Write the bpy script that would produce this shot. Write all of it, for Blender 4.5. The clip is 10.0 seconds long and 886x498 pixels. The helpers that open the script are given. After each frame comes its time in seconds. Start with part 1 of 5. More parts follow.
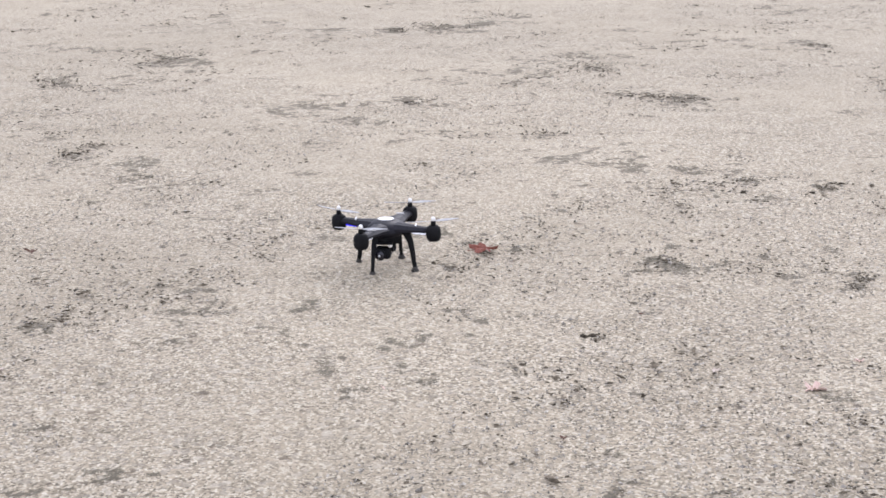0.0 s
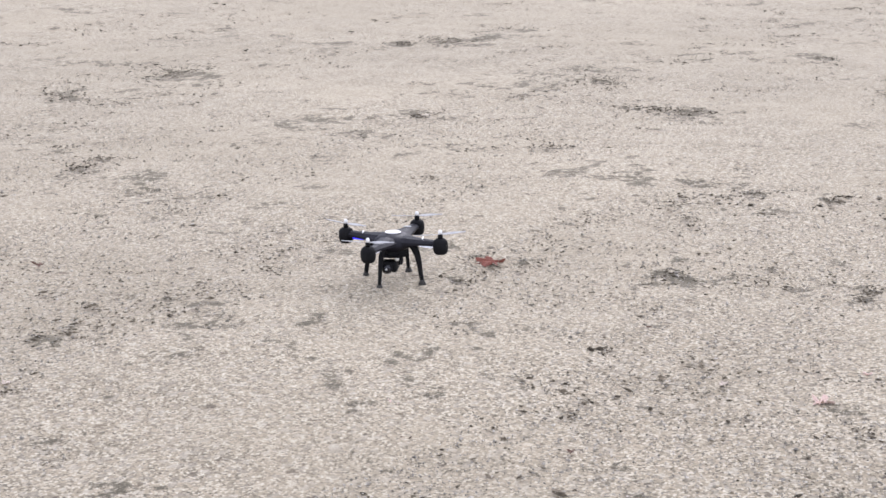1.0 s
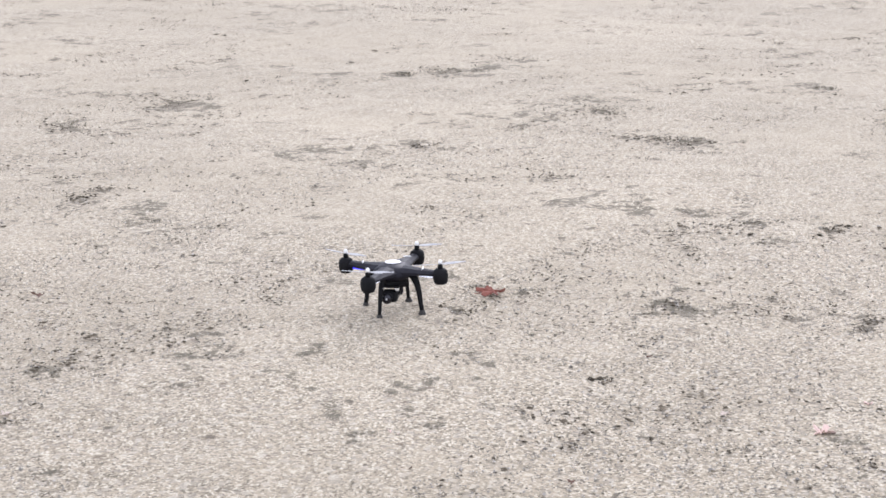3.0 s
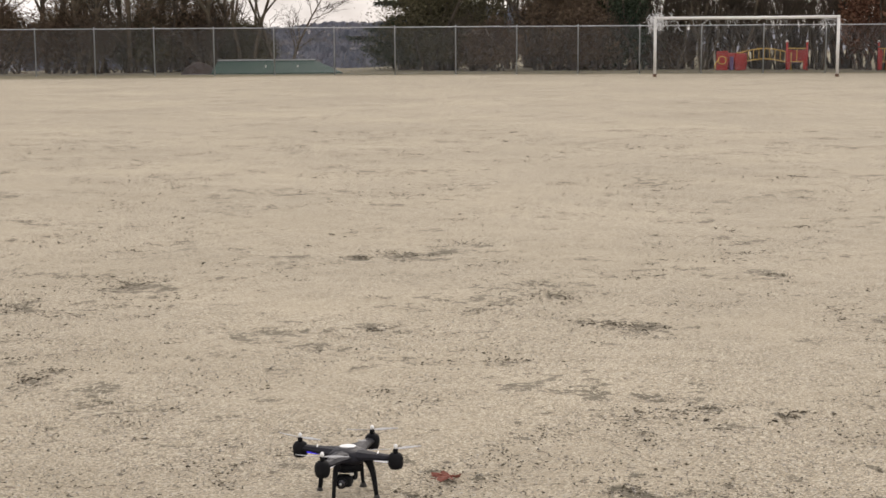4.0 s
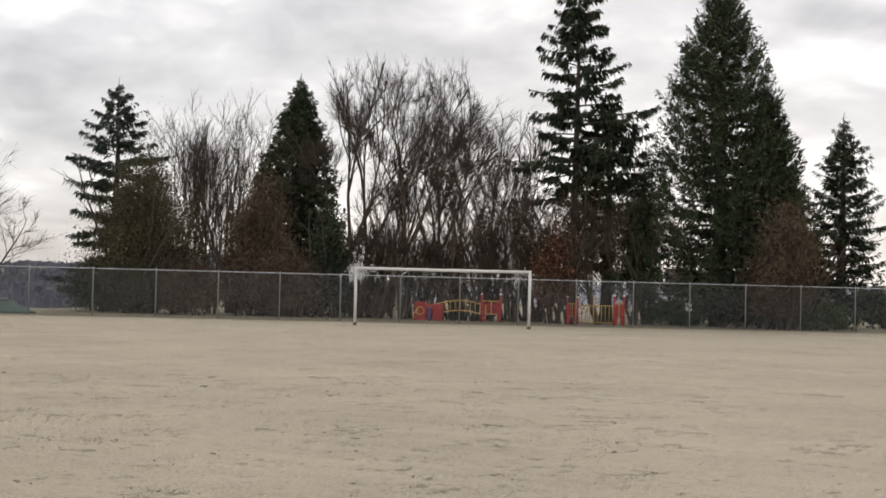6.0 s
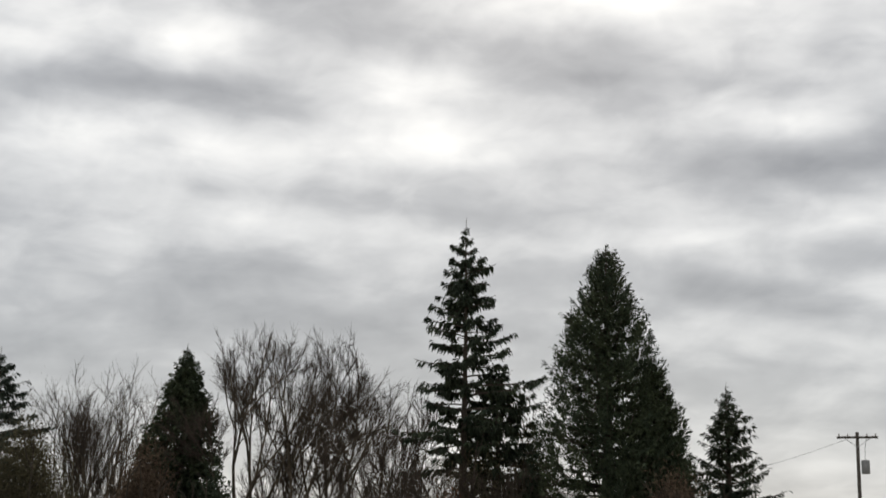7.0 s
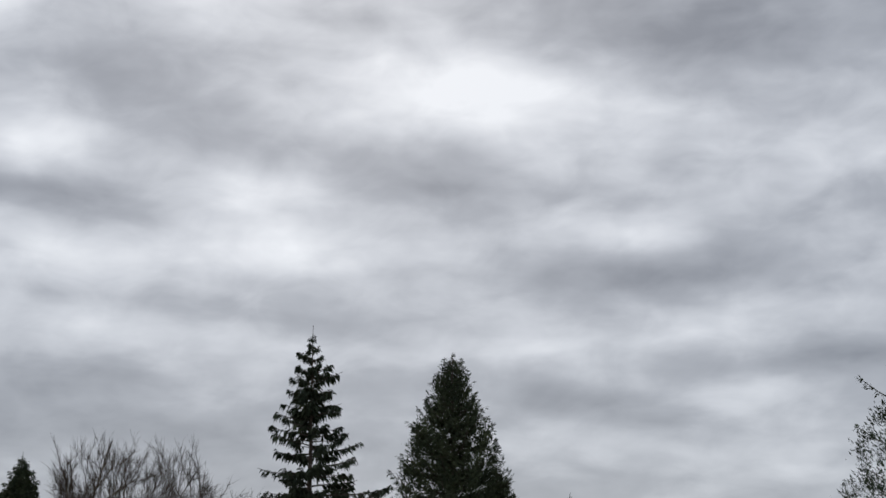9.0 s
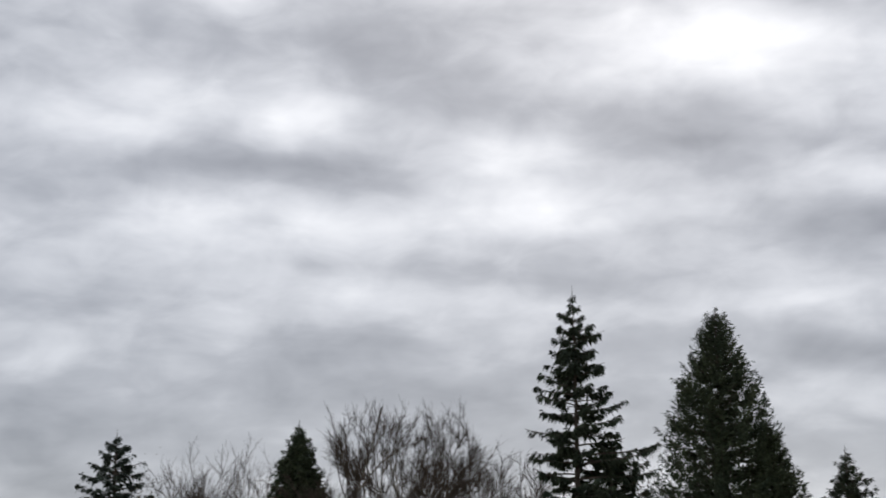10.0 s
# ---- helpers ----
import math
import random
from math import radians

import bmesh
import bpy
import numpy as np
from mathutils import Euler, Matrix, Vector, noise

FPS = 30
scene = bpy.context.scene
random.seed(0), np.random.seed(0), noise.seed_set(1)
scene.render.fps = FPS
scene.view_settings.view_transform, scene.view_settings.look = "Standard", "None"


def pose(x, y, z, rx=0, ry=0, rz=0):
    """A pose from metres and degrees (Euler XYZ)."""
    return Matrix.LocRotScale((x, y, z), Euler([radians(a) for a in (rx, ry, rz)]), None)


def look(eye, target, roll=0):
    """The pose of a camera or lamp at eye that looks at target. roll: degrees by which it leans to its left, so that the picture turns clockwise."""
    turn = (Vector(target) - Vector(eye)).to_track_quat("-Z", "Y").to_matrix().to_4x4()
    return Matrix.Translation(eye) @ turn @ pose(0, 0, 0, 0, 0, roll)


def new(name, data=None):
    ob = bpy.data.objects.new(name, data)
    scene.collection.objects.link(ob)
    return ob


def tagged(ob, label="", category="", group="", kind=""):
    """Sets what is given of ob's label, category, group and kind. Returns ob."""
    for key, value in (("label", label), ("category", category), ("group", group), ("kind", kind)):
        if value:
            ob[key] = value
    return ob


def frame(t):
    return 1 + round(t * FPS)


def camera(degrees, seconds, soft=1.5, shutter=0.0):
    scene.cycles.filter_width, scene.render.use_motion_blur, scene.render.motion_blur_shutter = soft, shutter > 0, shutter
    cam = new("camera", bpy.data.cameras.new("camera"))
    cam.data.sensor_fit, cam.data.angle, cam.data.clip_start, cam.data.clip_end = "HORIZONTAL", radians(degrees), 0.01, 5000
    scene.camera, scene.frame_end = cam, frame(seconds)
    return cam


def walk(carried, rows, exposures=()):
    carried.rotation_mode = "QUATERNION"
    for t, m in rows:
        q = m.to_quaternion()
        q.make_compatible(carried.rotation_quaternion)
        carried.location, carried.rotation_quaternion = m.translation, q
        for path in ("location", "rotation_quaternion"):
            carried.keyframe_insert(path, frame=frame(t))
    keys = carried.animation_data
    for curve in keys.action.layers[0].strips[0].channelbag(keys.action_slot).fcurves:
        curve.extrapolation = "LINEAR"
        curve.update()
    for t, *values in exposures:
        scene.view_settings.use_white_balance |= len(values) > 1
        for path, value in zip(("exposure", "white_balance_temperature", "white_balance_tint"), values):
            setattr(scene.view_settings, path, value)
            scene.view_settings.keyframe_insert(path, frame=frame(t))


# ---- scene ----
def aim(tilt, turn, lean):
    """The pose of the handheld camera, which stands on one spot 1.55 m over the ground."""
    return pose(0, 0, 1.55, tilt, 0, turn) @ pose(0, 0, 0, 0, 0, lean)


cam = camera(33.55, 10.0, soft=1.6, shutter=0.1)
PATH = [
    (0.0, aim(73.043, -0.001, -0.918)),
    (0.5, aim(73.144, 0.245, -0.946)),
    (1.0, aim(73.564, 0.275, -1.010)),
    (1.5, aim(73.691, 0.443, -1.181)),
    (2.0, aim(73.817, 0.437, -1.149)),
    (2.2, aim(73.825, 0.401, -1.094)),
    (3.3, aim(76.172, 0.140, -1.018)),
    (3.5, aim(80.162, -0.502, -0.426)),
    (3.6, aim(81.636, -0.786, -0.348)),
    (4.0, aim(81.853, -1.577, -0.341)),
    (4.5, aim(82.806, -4.167, -0.032)),
    (5.0, aim(84.241, -6.324, 0.447)),
    (5.5, aim(87.549, -9.457, 0.848)),
    (5.7, aim(88.990, -11.113, 1.068)),
    (6.8, aim(99.930, -16.559, 1.247)),
    (7.0, aim(102.140, -17.289, 0.893)),
    (7.5, aim(107.637, -18.450, 1.219)),
    (8.0, aim(109.196, -20.667, 0.555)),
    (8.5, aim(107.285, -22.740, 0.417)),
    (9.0, aim(106.407, -23.377, 0.117)),
    (9.5, aim(105.618, -21.645, -0.104)),
    (10.0, aim(104.856, -13.051, -0.171)),
]

# the film camera's exposure and white balance, which change as it tilts up from the ground to the sky
EXPOSURES = [(0.0, 1.08, 5950, 18), (2.2, 1.08, 5950, 18), (3.3, 1.25, 5900, 16), (3.6, 1.12, 6500, 14), (4.0, 0.65, 7000, 14), (4.5, 0.9, 7000, 13),
             (5.0, 0.71, 7150, 12), (5.5, 0.38, 7200, 12), (5.7, 0.38, 7000, 13), (6.8, -0.2, 6700, 8), (7.5, -0.75, 6350, 10), (8.0, -1.2, 6050, 9), (8.5, -0.8, 6150, 10), (9.0, -0.62, 6150, 10), (9.5, -0.52, 6250, 11), (10.0, -0.44, 6250, 11)]
walk(cam, PATH, EXPOSURES)

# ---- overcast sky ----
# soft cloud banks: azimuth from ahead to the right, elevation, half width, half height (degrees), strength
LIGHT_BANKS = [(24.0, 22.2, 4.8, 1.5, 1.0), (15.2, 18.4, 2.6, .8, .8), (5.5, 25.4, 1.8, 1.0, .8), (7.0, 19.9, 2.2, 1.2, .8), (9.0, 15.8, 3.6, .9, .7),
               (13.5, 25.3, 3.5, 1.2, .5), (31.3, 17.0, 3.0, .7, .5), (33.5, 13.8, 4.2, .8, .6), (34.8, 10.5, 2.6, .5, .5), (38.8, 19.5, 2.5, 1.2, .5),
               (2.8, 15.8, 4.2, 1.5, .8), (17.0, 16.2, 4.0, .7, .5), (-.5, 20.0, 2.5, 1.2, .6), (8.5, 12.8, 5.0, .7, .5), (14.0, 24.0, 14.0, 3.0, .22), (27.5, 12.5, 3.5, .6, .4)]
DARK_BANKS = [(9.8, 23.2, 4.6, 1.5, .75), (33.0, 24.6, 8.0, 1.5, .9), (33.2, 15.5, 5.8, 1.0, .9), (12.0, 13.9, 6.0, .5, .35), (12.5, 11.2, 8.0, .6, .4),
              (22.8, 18.7, 4.0, .6, .5), (22.0, 20.2, 4.5, .6, .5), (36.5, 11.8, 4.0, .5, .6), (2.0, 17.9, 4.0, .6, .6), (8.2, 17.8, 3.2, .6, .6),
              (29.0, 10.3, 5.0, .6, .4), (20.0, 13.2, 6.0, .5, .2), (7.0, 8.4, 14.0, 1.5, .6), (18.5, 24.5, 2.5, 1.0, .3), (-6.0, 1.5, 9.0, 2.6, .75)]


class Nodes:
    """Short way to write node trees."""

    def __init__(self, tree):
        self.tree = tree

    def add(self, kind, **values):
        n = self.tree.nodes.new(kind)
        for k, v in values.items():
            if k == "op":
                n.operation = v
            elif k == "kind":
                n.noise_type = v
        return n

    def link(self, a, b):
        self.tree.links.new(a, b)

    def put(self, socket, v):
        if isinstance(v, (int, float, tuple)):
            socket.default_value = v
        else:
            self.link(v, socket)

    def math(self, op, a, b=0.0, c=None, clamp=False):
        n = self.add("ShaderNodeMath", op=op)
        n.use_clamp = clamp
        self.put(n.inputs[0], a)
        self.put(n.inputs[1], b)
        if c is not None:
            self.put(n.inputs[2], c)
        return n.outputs[0]

    def noise(self, vector, scale, detail=4.0, rough=0.55, distort=0.0):
        n = self.add("ShaderNodeTexNoise")
        self.put(n.inputs["Vector"], vector)
        n.inputs["Scale"].default_value, n.inputs["Detail"].default_value = scale, detail
        n.inputs["Roughness"].default_value, n.inputs["Distortion"].default_value = rough, distort
        return n.outputs["Fac"]

    def ramp(self, fac, *stops):
        n = self.add("ShaderNodeValToRGB")
        self.put(n.inputs[0], fac)
        e = n.color_ramp.elements
        while len(e) < len(stops):
            e.new(0.5)
        for el, (p, c) in zip(e, stops):
            el.position, el.color = p, (*c, 1) if len(c) == 3 else c
        return n.outputs[0]

    def mix(self, fac, a, b):
        n = self.add("ShaderNodeMix")
        n.data_type = "RGBA"
        self.put(n.inputs[0], fac)
        for s, v in ((n.inputs[6], a), (n.inputs[7], b)):
            self.put(s, (*v, 1.0) if isinstance(v, tuple) and len(v) == 3 else v)
        return n.outputs[2]

    def smooth(self, v, lo, hi):
        n = self.add("ShaderNodeMapRange")
        n.interpolation_type = "SMOOTHSTEP"
        self.put(n.inputs[0], v)
        n.inputs[1].default_value, n.inputs[2].default_value = lo, hi
        return n.outputs[0]


def build_sky():
    w = bpy.data.worlds.new("overcast_sky")
    scene.world = w
    w.use_nodes = True
    t = Nodes(w.node_tree)
    w.node_tree.nodes.clear()
    d = t.add("ShaderNodeTexCoord").outputs["Generated"]
    xyz = t.add("ShaderNodeSeparateXYZ")
    t.link(d, xyz.inputs[0])
    x, y, z = xyz.outputs
    # a flat cloud layer seen in perspective
    up = t.math("ADD", t.math("MAXIMUM", z, 0.0), 0.16)
    flat = t.add("ShaderNodeCombineXYZ")
    t.put(flat.inputs[0], t.math("DIVIDE", x, up))
    t.put(flat.inputs[1], t.math("DIVIDE", y, up))
    flat.inputs[2].default_value = 3.7
    broad = t.noise(flat.outputs[0], 1.0, 2.0, 0.5, 0.15)
    fine = t.noise(flat.outputs[0], 3.2, 4.0, 0.52, 0.2)
    wisp = t.noise(flat.outputs[0], 9.0, 4.0, 0.5, 0.1)
    cloud = t.math("MULTIPLY_ADD", t.math("SUBTRACT", broad, 0.5), 0.4, 0.47)
    cloud = t.math("MULTIPLY_ADD", t.math("SUBTRACT", fine, 0.5), 0.22, cloud)
    cloud = t.math("MULTIPLY_ADD", t.math("SUBTRACT", wisp, 0.5), 0.04, cloud)
    # the banks, with ragged edges
    az = t.math("MULTIPLY", t.math("ARCTAN2", x, y), 57.2958)
    el = t.math("MULTIPLY", t.math("ARCSINE", z), 57.2958)
    puff = t.add("ShaderNodeCombineXYZ")
    t.put(puff.inputs[0], t.math("MULTIPLY", az, 1 / 7.5))
    t.put(puff.inputs[1], t.math("MULTIPLY_ADD", az, 0.03, t.math("MULTIPLY", el, 1 / 2.3)))
    puff.inputs[2].default_value = 4.4
    cloud = t.math("MULTIPLY_ADD", t.math("SUBTRACT", t.noise(puff.outputs[0], 1.0, 3.5, 0.48, 0.2), 0.5), 0.6, cloud)
    clump = t.add("ShaderNodeCombineXYZ")
    t.put(clump.inputs[0], t.math("MULTIPLY", az, 1 / 2.8))
    t.put(clump.inputs[1], t.math("MULTIPLY_ADD", az, -0.05, t.math("MULTIPLY", el, 1 / 1.6)))
    clump.inputs[2].default_value = 9.1
    cloud = t.math("MULTIPLY_ADD", t.math("SUBTRACT", t.noise(clump.outputs[0], 1.0, 4.0, 0.5, 0.35), 0.5), 0.42, cloud)
    az = t.math("MULTIPLY_ADD", t.math("SUBTRACT", fine, 0.5), 4.0, az)
    el = t.math("MULTIPLY_ADD", t.math("SUBTRACT", t.noise(flat.outputs[0], 2.2, 5.0, 0.6), 0.5), 1.8, el)
    for a, e, wide, high, amount in LIGHT_BANKS + [(*bank[:4], -bank[4]) for bank in DARK_BANKS]:
        u = t.math("DIVIDE", t.math("SUBTRACT", az, a), wide * 1.15)
        v = t.math("DIVIDE", t.math("SUBTRACT", el, e), high * 1.25)
        s = t.math("ADD", t.math("MULTIPLY", u, u), t.math("MULTIPLY", v, v))
        g = t.math("EXPONENT", t.math("MULTIPLY", s, -1.0))
        cloud = t.math("MULTIPLY_ADD", g, amount * 0.33, cloud)
    cloud = t.math("ADD", cloud, 0.0, clamp=True)
    grey = t.ramp(cloud, (0.12, (0.36, 0.375, 0.41)), (0.40, (0.62, 0.635, 0.67)), (0.62, (0.95, 0.96, 0.985)), (0.88, (1.36, 1.355, 1.35)))
    sky = t.add("ShaderNodeTexSky")
    sky.sky_type, sky.sun_disc, sky.sun_elevation, sky.sun_rotation = "NISHITA", False, radians(32), radians(20)
    clear = t.add("ShaderNodeVectorMath", op="SCALE")
    t.link(sky.outputs[0], clear.inputs[0])
    clear.inputs[3].default_value = 0.1
    thin = t.mix(0.10, grey, clear.outputs[0])
    bg = t.add("ShaderNodeBackground")
    t.link(thin, bg.inputs[0])
    bg.inputs[1].default_value = 1.0
    out = t.add("ShaderNodeOutputWorld")
    t.link(bg.outputs[0], out.inputs[0])


build_sky()
sun = bpy.data.lights.new("sun", "SUN")
sun.energy, sun.angle, sun.color = 0.9, radians(25), (1.0, 0.96, 0.9)
new("sun", sun).matrix_world = look((0, 0, 60), (-12, -33, 35))


# ---- materials ----
def material(name, c1, c2, scale=8.0, rough=0.8, bump=0.0, fine=60.0, metal=0.0, island=0.0, each=0.0, third=None, spec=0.5):
    """Two tones mixed by broad and fine noise, with small relief; island / each: how far pieces / objects differ in brightness."""
    m = bpy.data.materials.new(name)
    m.use_nodes = True
    t = Nodes(m.node_tree)
    b = m.node_tree.nodes["Principled BSDF"]
    pos = t.add("ShaderNodeTexCoord").outputs["Object"]
    n1 = t.noise(pos, scale, 4.0, 0.6)
    n2 = t.noise(pos, fine, 3.0, 0.6)
    f = t.math("ADD", t.math("MULTIPLY", n1, 0.65), t.math("MULTIPLY", n2, 0.35))
    f = t.smooth(f, 0.36, 0.64)
    col = t.mix(f, c1, c2)
    if third:
        col = t.mix(t.smooth(t.noise(pos, scale * 0.4, 5.0, 0.65), 0.52, 0.66), col, third)
    if island or each:
        geo = t.add("ShaderNodeNewGeometry").outputs["Random Per Island"] if island else t.add("ShaderNodeObjectInfo").outputs["Random"]
        k = island or each
        hsv = t.add("ShaderNodeHueSaturation")
        t.put(hsv.inputs["Value"], t.math("MULTIPLY_ADD", geo, 2 * k, 1 - k))
        t.put(hsv.inputs["Color"], col)
        col = hsv.outputs[0]
    t.link(col, b.inputs["Base Color"])
    t.put(b.inputs["Roughness"], t.math("MULTIPLY_ADD", n2, 0.25, rough - 0.12, clamp=True))
    b.inputs["Metallic"].default_value = metal
    b.inputs["Specular IOR Level"].default_value = spec
    if bump:
        bp = t.add("ShaderNodeBump")
        bp.inputs["Strength"].default_value, bp.inputs["Distance"].default_value = bump, 0.02
        t.link(n2, bp.inputs["Height"])
        t.link(bp.outputs[0], b.inputs["Normal"])
    return m


def ground_material():
    m = bpy.data.materials.new("packed_gravel")
    m.use_nodes = True
    t = Nodes(m.node_tree)
    b = m.node_tree.nodes["Principled BSDF"]
    pos = t.add("ShaderNodeTexCoord").outputs["Object"]
    vor = t.add("ShaderNodeTexVoronoi")
    t.link(pos, vor.inputs["Vector"])
    vor.inputs["Scale"].default_value = 150.0
    grain = t.add("ShaderNodeSeparateColor")
    t.link(vor.outputs["Color"], grain.inputs[0])
    coarse = t.add("ShaderNodeTexVoronoi")
    t.link(pos, coarse.inputs["Vector"])
    coarse.inputs["Scale"].default_value = 62.0
    stone = t.add("ShaderNodeSeparateColor")
    t.link(coarse.outputs["Color"], stone.inputs[0])
    col = t.ramp(grain.outputs[0], (0.0, (0.065, 0.057, 0.043)), (0.2, (0.195, 0.167, 0.12)), (0.65, (0.318, 0.268, 0.193)), (1.0, (0.52, 0.47, 0.375)))
    col = t.mix(t.math("MULTIPLY", t.smooth(stone.outputs[0], 0.80, 0.86), 0.6), col, t.ramp(stone.outputs[1], (0.0, (0.10, 0.088, 0.07)), (1.0, (0.42, 0.38, 0.31))))
    # worn and silty areas
    silt = t.smooth(t.noise(pos, 0.55, 5.0, 0.6), 0.42, 0.62)
    col = t.mix(t.math("MULTIPLY", silt, 0.35), col, (0.315, 0.27, 0.195))
    tone = t.add("ShaderNodeHueSaturation")
    t.put(tone.inputs["Value"], t.math("MULTIPLY_ADD", t.math("SUBTRACT", t.noise(pos, 0.22, 4.0, 0.6), 0.5), 0.8, 1.0))
    t.put(tone.inputs["Color"], col)
    col = tone.outputs[0]
    # damp scuffs and moss: clumps that gather in places
    damp = t.add("ShaderNodeAttribute")
    damp.attribute_name = "damp"
    clump = t.noise(pos, 5.5, 6.0, 0.68, 0.4)
    gather = t.noise(pos, 0.9, 4.0, 0.6)
    bias = t.math("MULTIPLY_ADD", t.math("SUBTRACT", gather, 0.5), 0.75, clump)
    bias = t.math("MULTIPLY_ADD", damp.outputs["Fac"], 0.18, bias)
    dark = t.smooth(bias, 0.47, 0.72)
    wide = t.math("MULTIPLY_ADD", t.math("SUBTRACT", t.noise(pos, 0.16, 2.0, 0.5), 0.5), 0.35, t.noise(pos, 1.3, 5.0, 0.7, 0.6))
    dark = t.math("MAXIMUM", dark, t.math("MULTIPLY", t.smooth(wide, 0.625, 0.70), 0.8))
    broken = t.smooth(t.noise(pos, 55.0, 4.0, 0.7), 0.33, 0.58)
    crumbs = t.math("MULTIPLY_ADD", t.math("SUBTRACT", dark, 0.5), 0.27, t.noise(pos, 20.0, 6.0, 0.78, 0.3))
    dark = t.math("MULTIPLY", t.smooth(crumbs, 0.54, 0.62), t.math("MULTIPLY_ADD", broken, 0.3, 0.7))
    soil = t.mix(t.noise(pos, 3.0, 2.0), (0.060, 0.050, 0.036), (0.045, 0.042, 0.026))
    col = t.mix(dark, col, soil)
    # bits of twig and dead leaf
    jitter = t.add("ShaderNodeTexNoise")
    t.link(pos, jitter.inputs["Vector"])
    jitter.inputs["Scale"].default_value, jitter.inputs["Detail"].default_value = 60.0, 3.0
    shaken = t.add("ShaderNodeVectorMath", op="MULTIPLY_ADD")
    t.link(jitter.outputs["Color"], shaken.inputs[0])
    shaken.inputs[1].default_value = (0.05, 0.05, 0.05)
    t.link(pos, shaken.inputs[2])
    for size, most in ((11.0, 0.2), (26.0, 0.3)):
        bits = t.add("ShaderNodeTexVoronoi")
        t.link(shaken.outputs[0], bits.inputs["Vector"])
        bits.inputs["Scale"].default_value = size
        pick = t.add("ShaderNodeSeparateColor")
        t.link(bits.outputs["Color"], pick.inputs[0])
        big = t.math("MULTIPLY", t.math("POWER", pick.outputs[0], 3.5), most)
        near = t.smooth(t.math("SUBTRACT", big, bits.outputs["Distance"]), -0.02, 0.03)
        col = t.mix(t.math("MULTIPLY", near, 0.88), col, t.mix(pick.outputs[1], (0.045, 0.036, 0.028), (0.11, 0.085, 0.06)))
    # thin grass along the fence
    turf = t.add("ShaderNodeAttribute")
    turf.attribute_name = "turf"
    blades = t.noise(pos, 9.0, 5.0, 0.7)
    g = t.smooth(t.math("MULTIPLY_ADD", turf.outputs["Fac"], 0.7, t.math("MULTIPLY", blades, 0.5)), 0.45, 0.75)
    col = t.mix(g, col, t.mix(blades, (0.075, 0.072, 0.036), (0.15, 0.128, 0.07)))
    t.link(col, b.inputs["Base Color"])
    b.inputs["Roughness"].default_value = 0.92
    b.inputs["Specular IOR Level"].default_value = 0.22
    # dust
    b.inputs["Sheen Weight"].default_value, b.inputs["Sheen Roughness"].default_value = 0.28, 0.5
    b.inputs["Sheen Tint"].default_value = (0.9, 0.78, 0.6, 1)
    bp = t.add("ShaderNodeBump")
    bp.inputs["Strength"].default_value, bp.inputs["Distance"].default_value = 0.45, 0.005
    t.put(bp.inputs["Height"], t.math("ADD", grain.outputs[1], t.math("MULTIPLY", t.noise(pos, 25.0, 4.0, 0.7), 1.5)))
    t.link(bp.outputs[0], b.inputs["Normal"])
    return m


GRAVEL = ground_material()
# blue-grey haze of the distance is mixed into this base colour
HAZED_HILL = material("haze_tinted_wooded_hill", (0.115, 0.125, 0.155), (0.170, 0.172, 0.200), 0.012, 0.95, fine=0.06, third=(0.19, 0.175, 0.18))
TOWN = material("distant_house_walls", (0.24, 0.21, 0.20), (0.17, 0.155, 0.15), 0.05, 0.9, island=0.6)
CRUMB = material("dark_soil_crumbs", (0.055, 0.045, 0.032), (0.120, 0.100, 0.072), 30, 0.95, island=0.6, spec=0.1)
PEBBLE = material("pebble", (0.225, 0.203, 0.165), (0.375, 0.345, 0.300), 30, 0.85, island=0.55)
BARK = material("grey_brown_bark", (0.055, 0.043, 0.033), (0.11, 0.09, 0.07), 3.0, 0.95, 0.5, 25)
TWIG = material("bare_twig", (0.050, 0.038, 0.029), (0.090, 0.068, 0.051), 1.0, 0.95, fine=8)
MOSSBARK = material("mossy_bark", (0.066, 0.056, 0.038), (0.150, 0.115, 0.080), 2.0, 0.95, 0.5, 20)
NEEDLE = material("fir_needles", (0.027, 0.042, 0.026), (0.062, 0.078, 0.043), 0.5, 0.8, fine=3, island=0.45, spec=0.3)
CEDAR = material("cedar_scales", (0.031, 0.047, 0.027), (0.075, 0.093, 0.047), 0.5, 0.8, fine=3, island=0.45, spec=0.3)
BLUEFIR = material("blue_cedar_needles", (0.037, 0.055, 0.043), (0.077, 0.100, 0.073), 0.5, 0.8, fine=3, island=0.4, spec=0.3)
IVY = material("olive_brown_leaves", (0.080, 0.072, 0.040), (0.130, 0.112, 0.064), 0.5, 0.75, fine=3, island=0.45, spec=0.3)
RUST = material("rusty_dead_leaves", (0.11, 0.055, 0.036), (0.17, 0.088, 0.056), 0.6, 0.85, fine=3, island=0.5, spec=0.2)
HEDGE = material("hedge_leaves", (0.035, 0.062, 0.022), (0.075, 0.11, 0.045), 0.6, 0.75, fine=3, island=0.45, spec=0.3)
BRUSH = material("brown_brush", (0.1071, 0.0756, 0.0536), (0.1922, 0.1386, 0.0955), 0.6, 0.9, fine=3, island=0.5, spec=0.2)
GALV = material("galvanised_steel", (0.38, 0.39, 0.40), (0.52, 0.53, 0.54), 4, 0.55, 0.1, 40, metal=0.55)
WIRE = material("fence_wire", (0.20, 0.205, 0.21), (0.30, 0.30, 0.31), 4, 0.6, metal=0.4)
WHITE = material("chipped_white_paint", (0.78, 0.77, 0.75), (0.70, 0.68, 0.65), 3, 0.5, 0.1, 30)
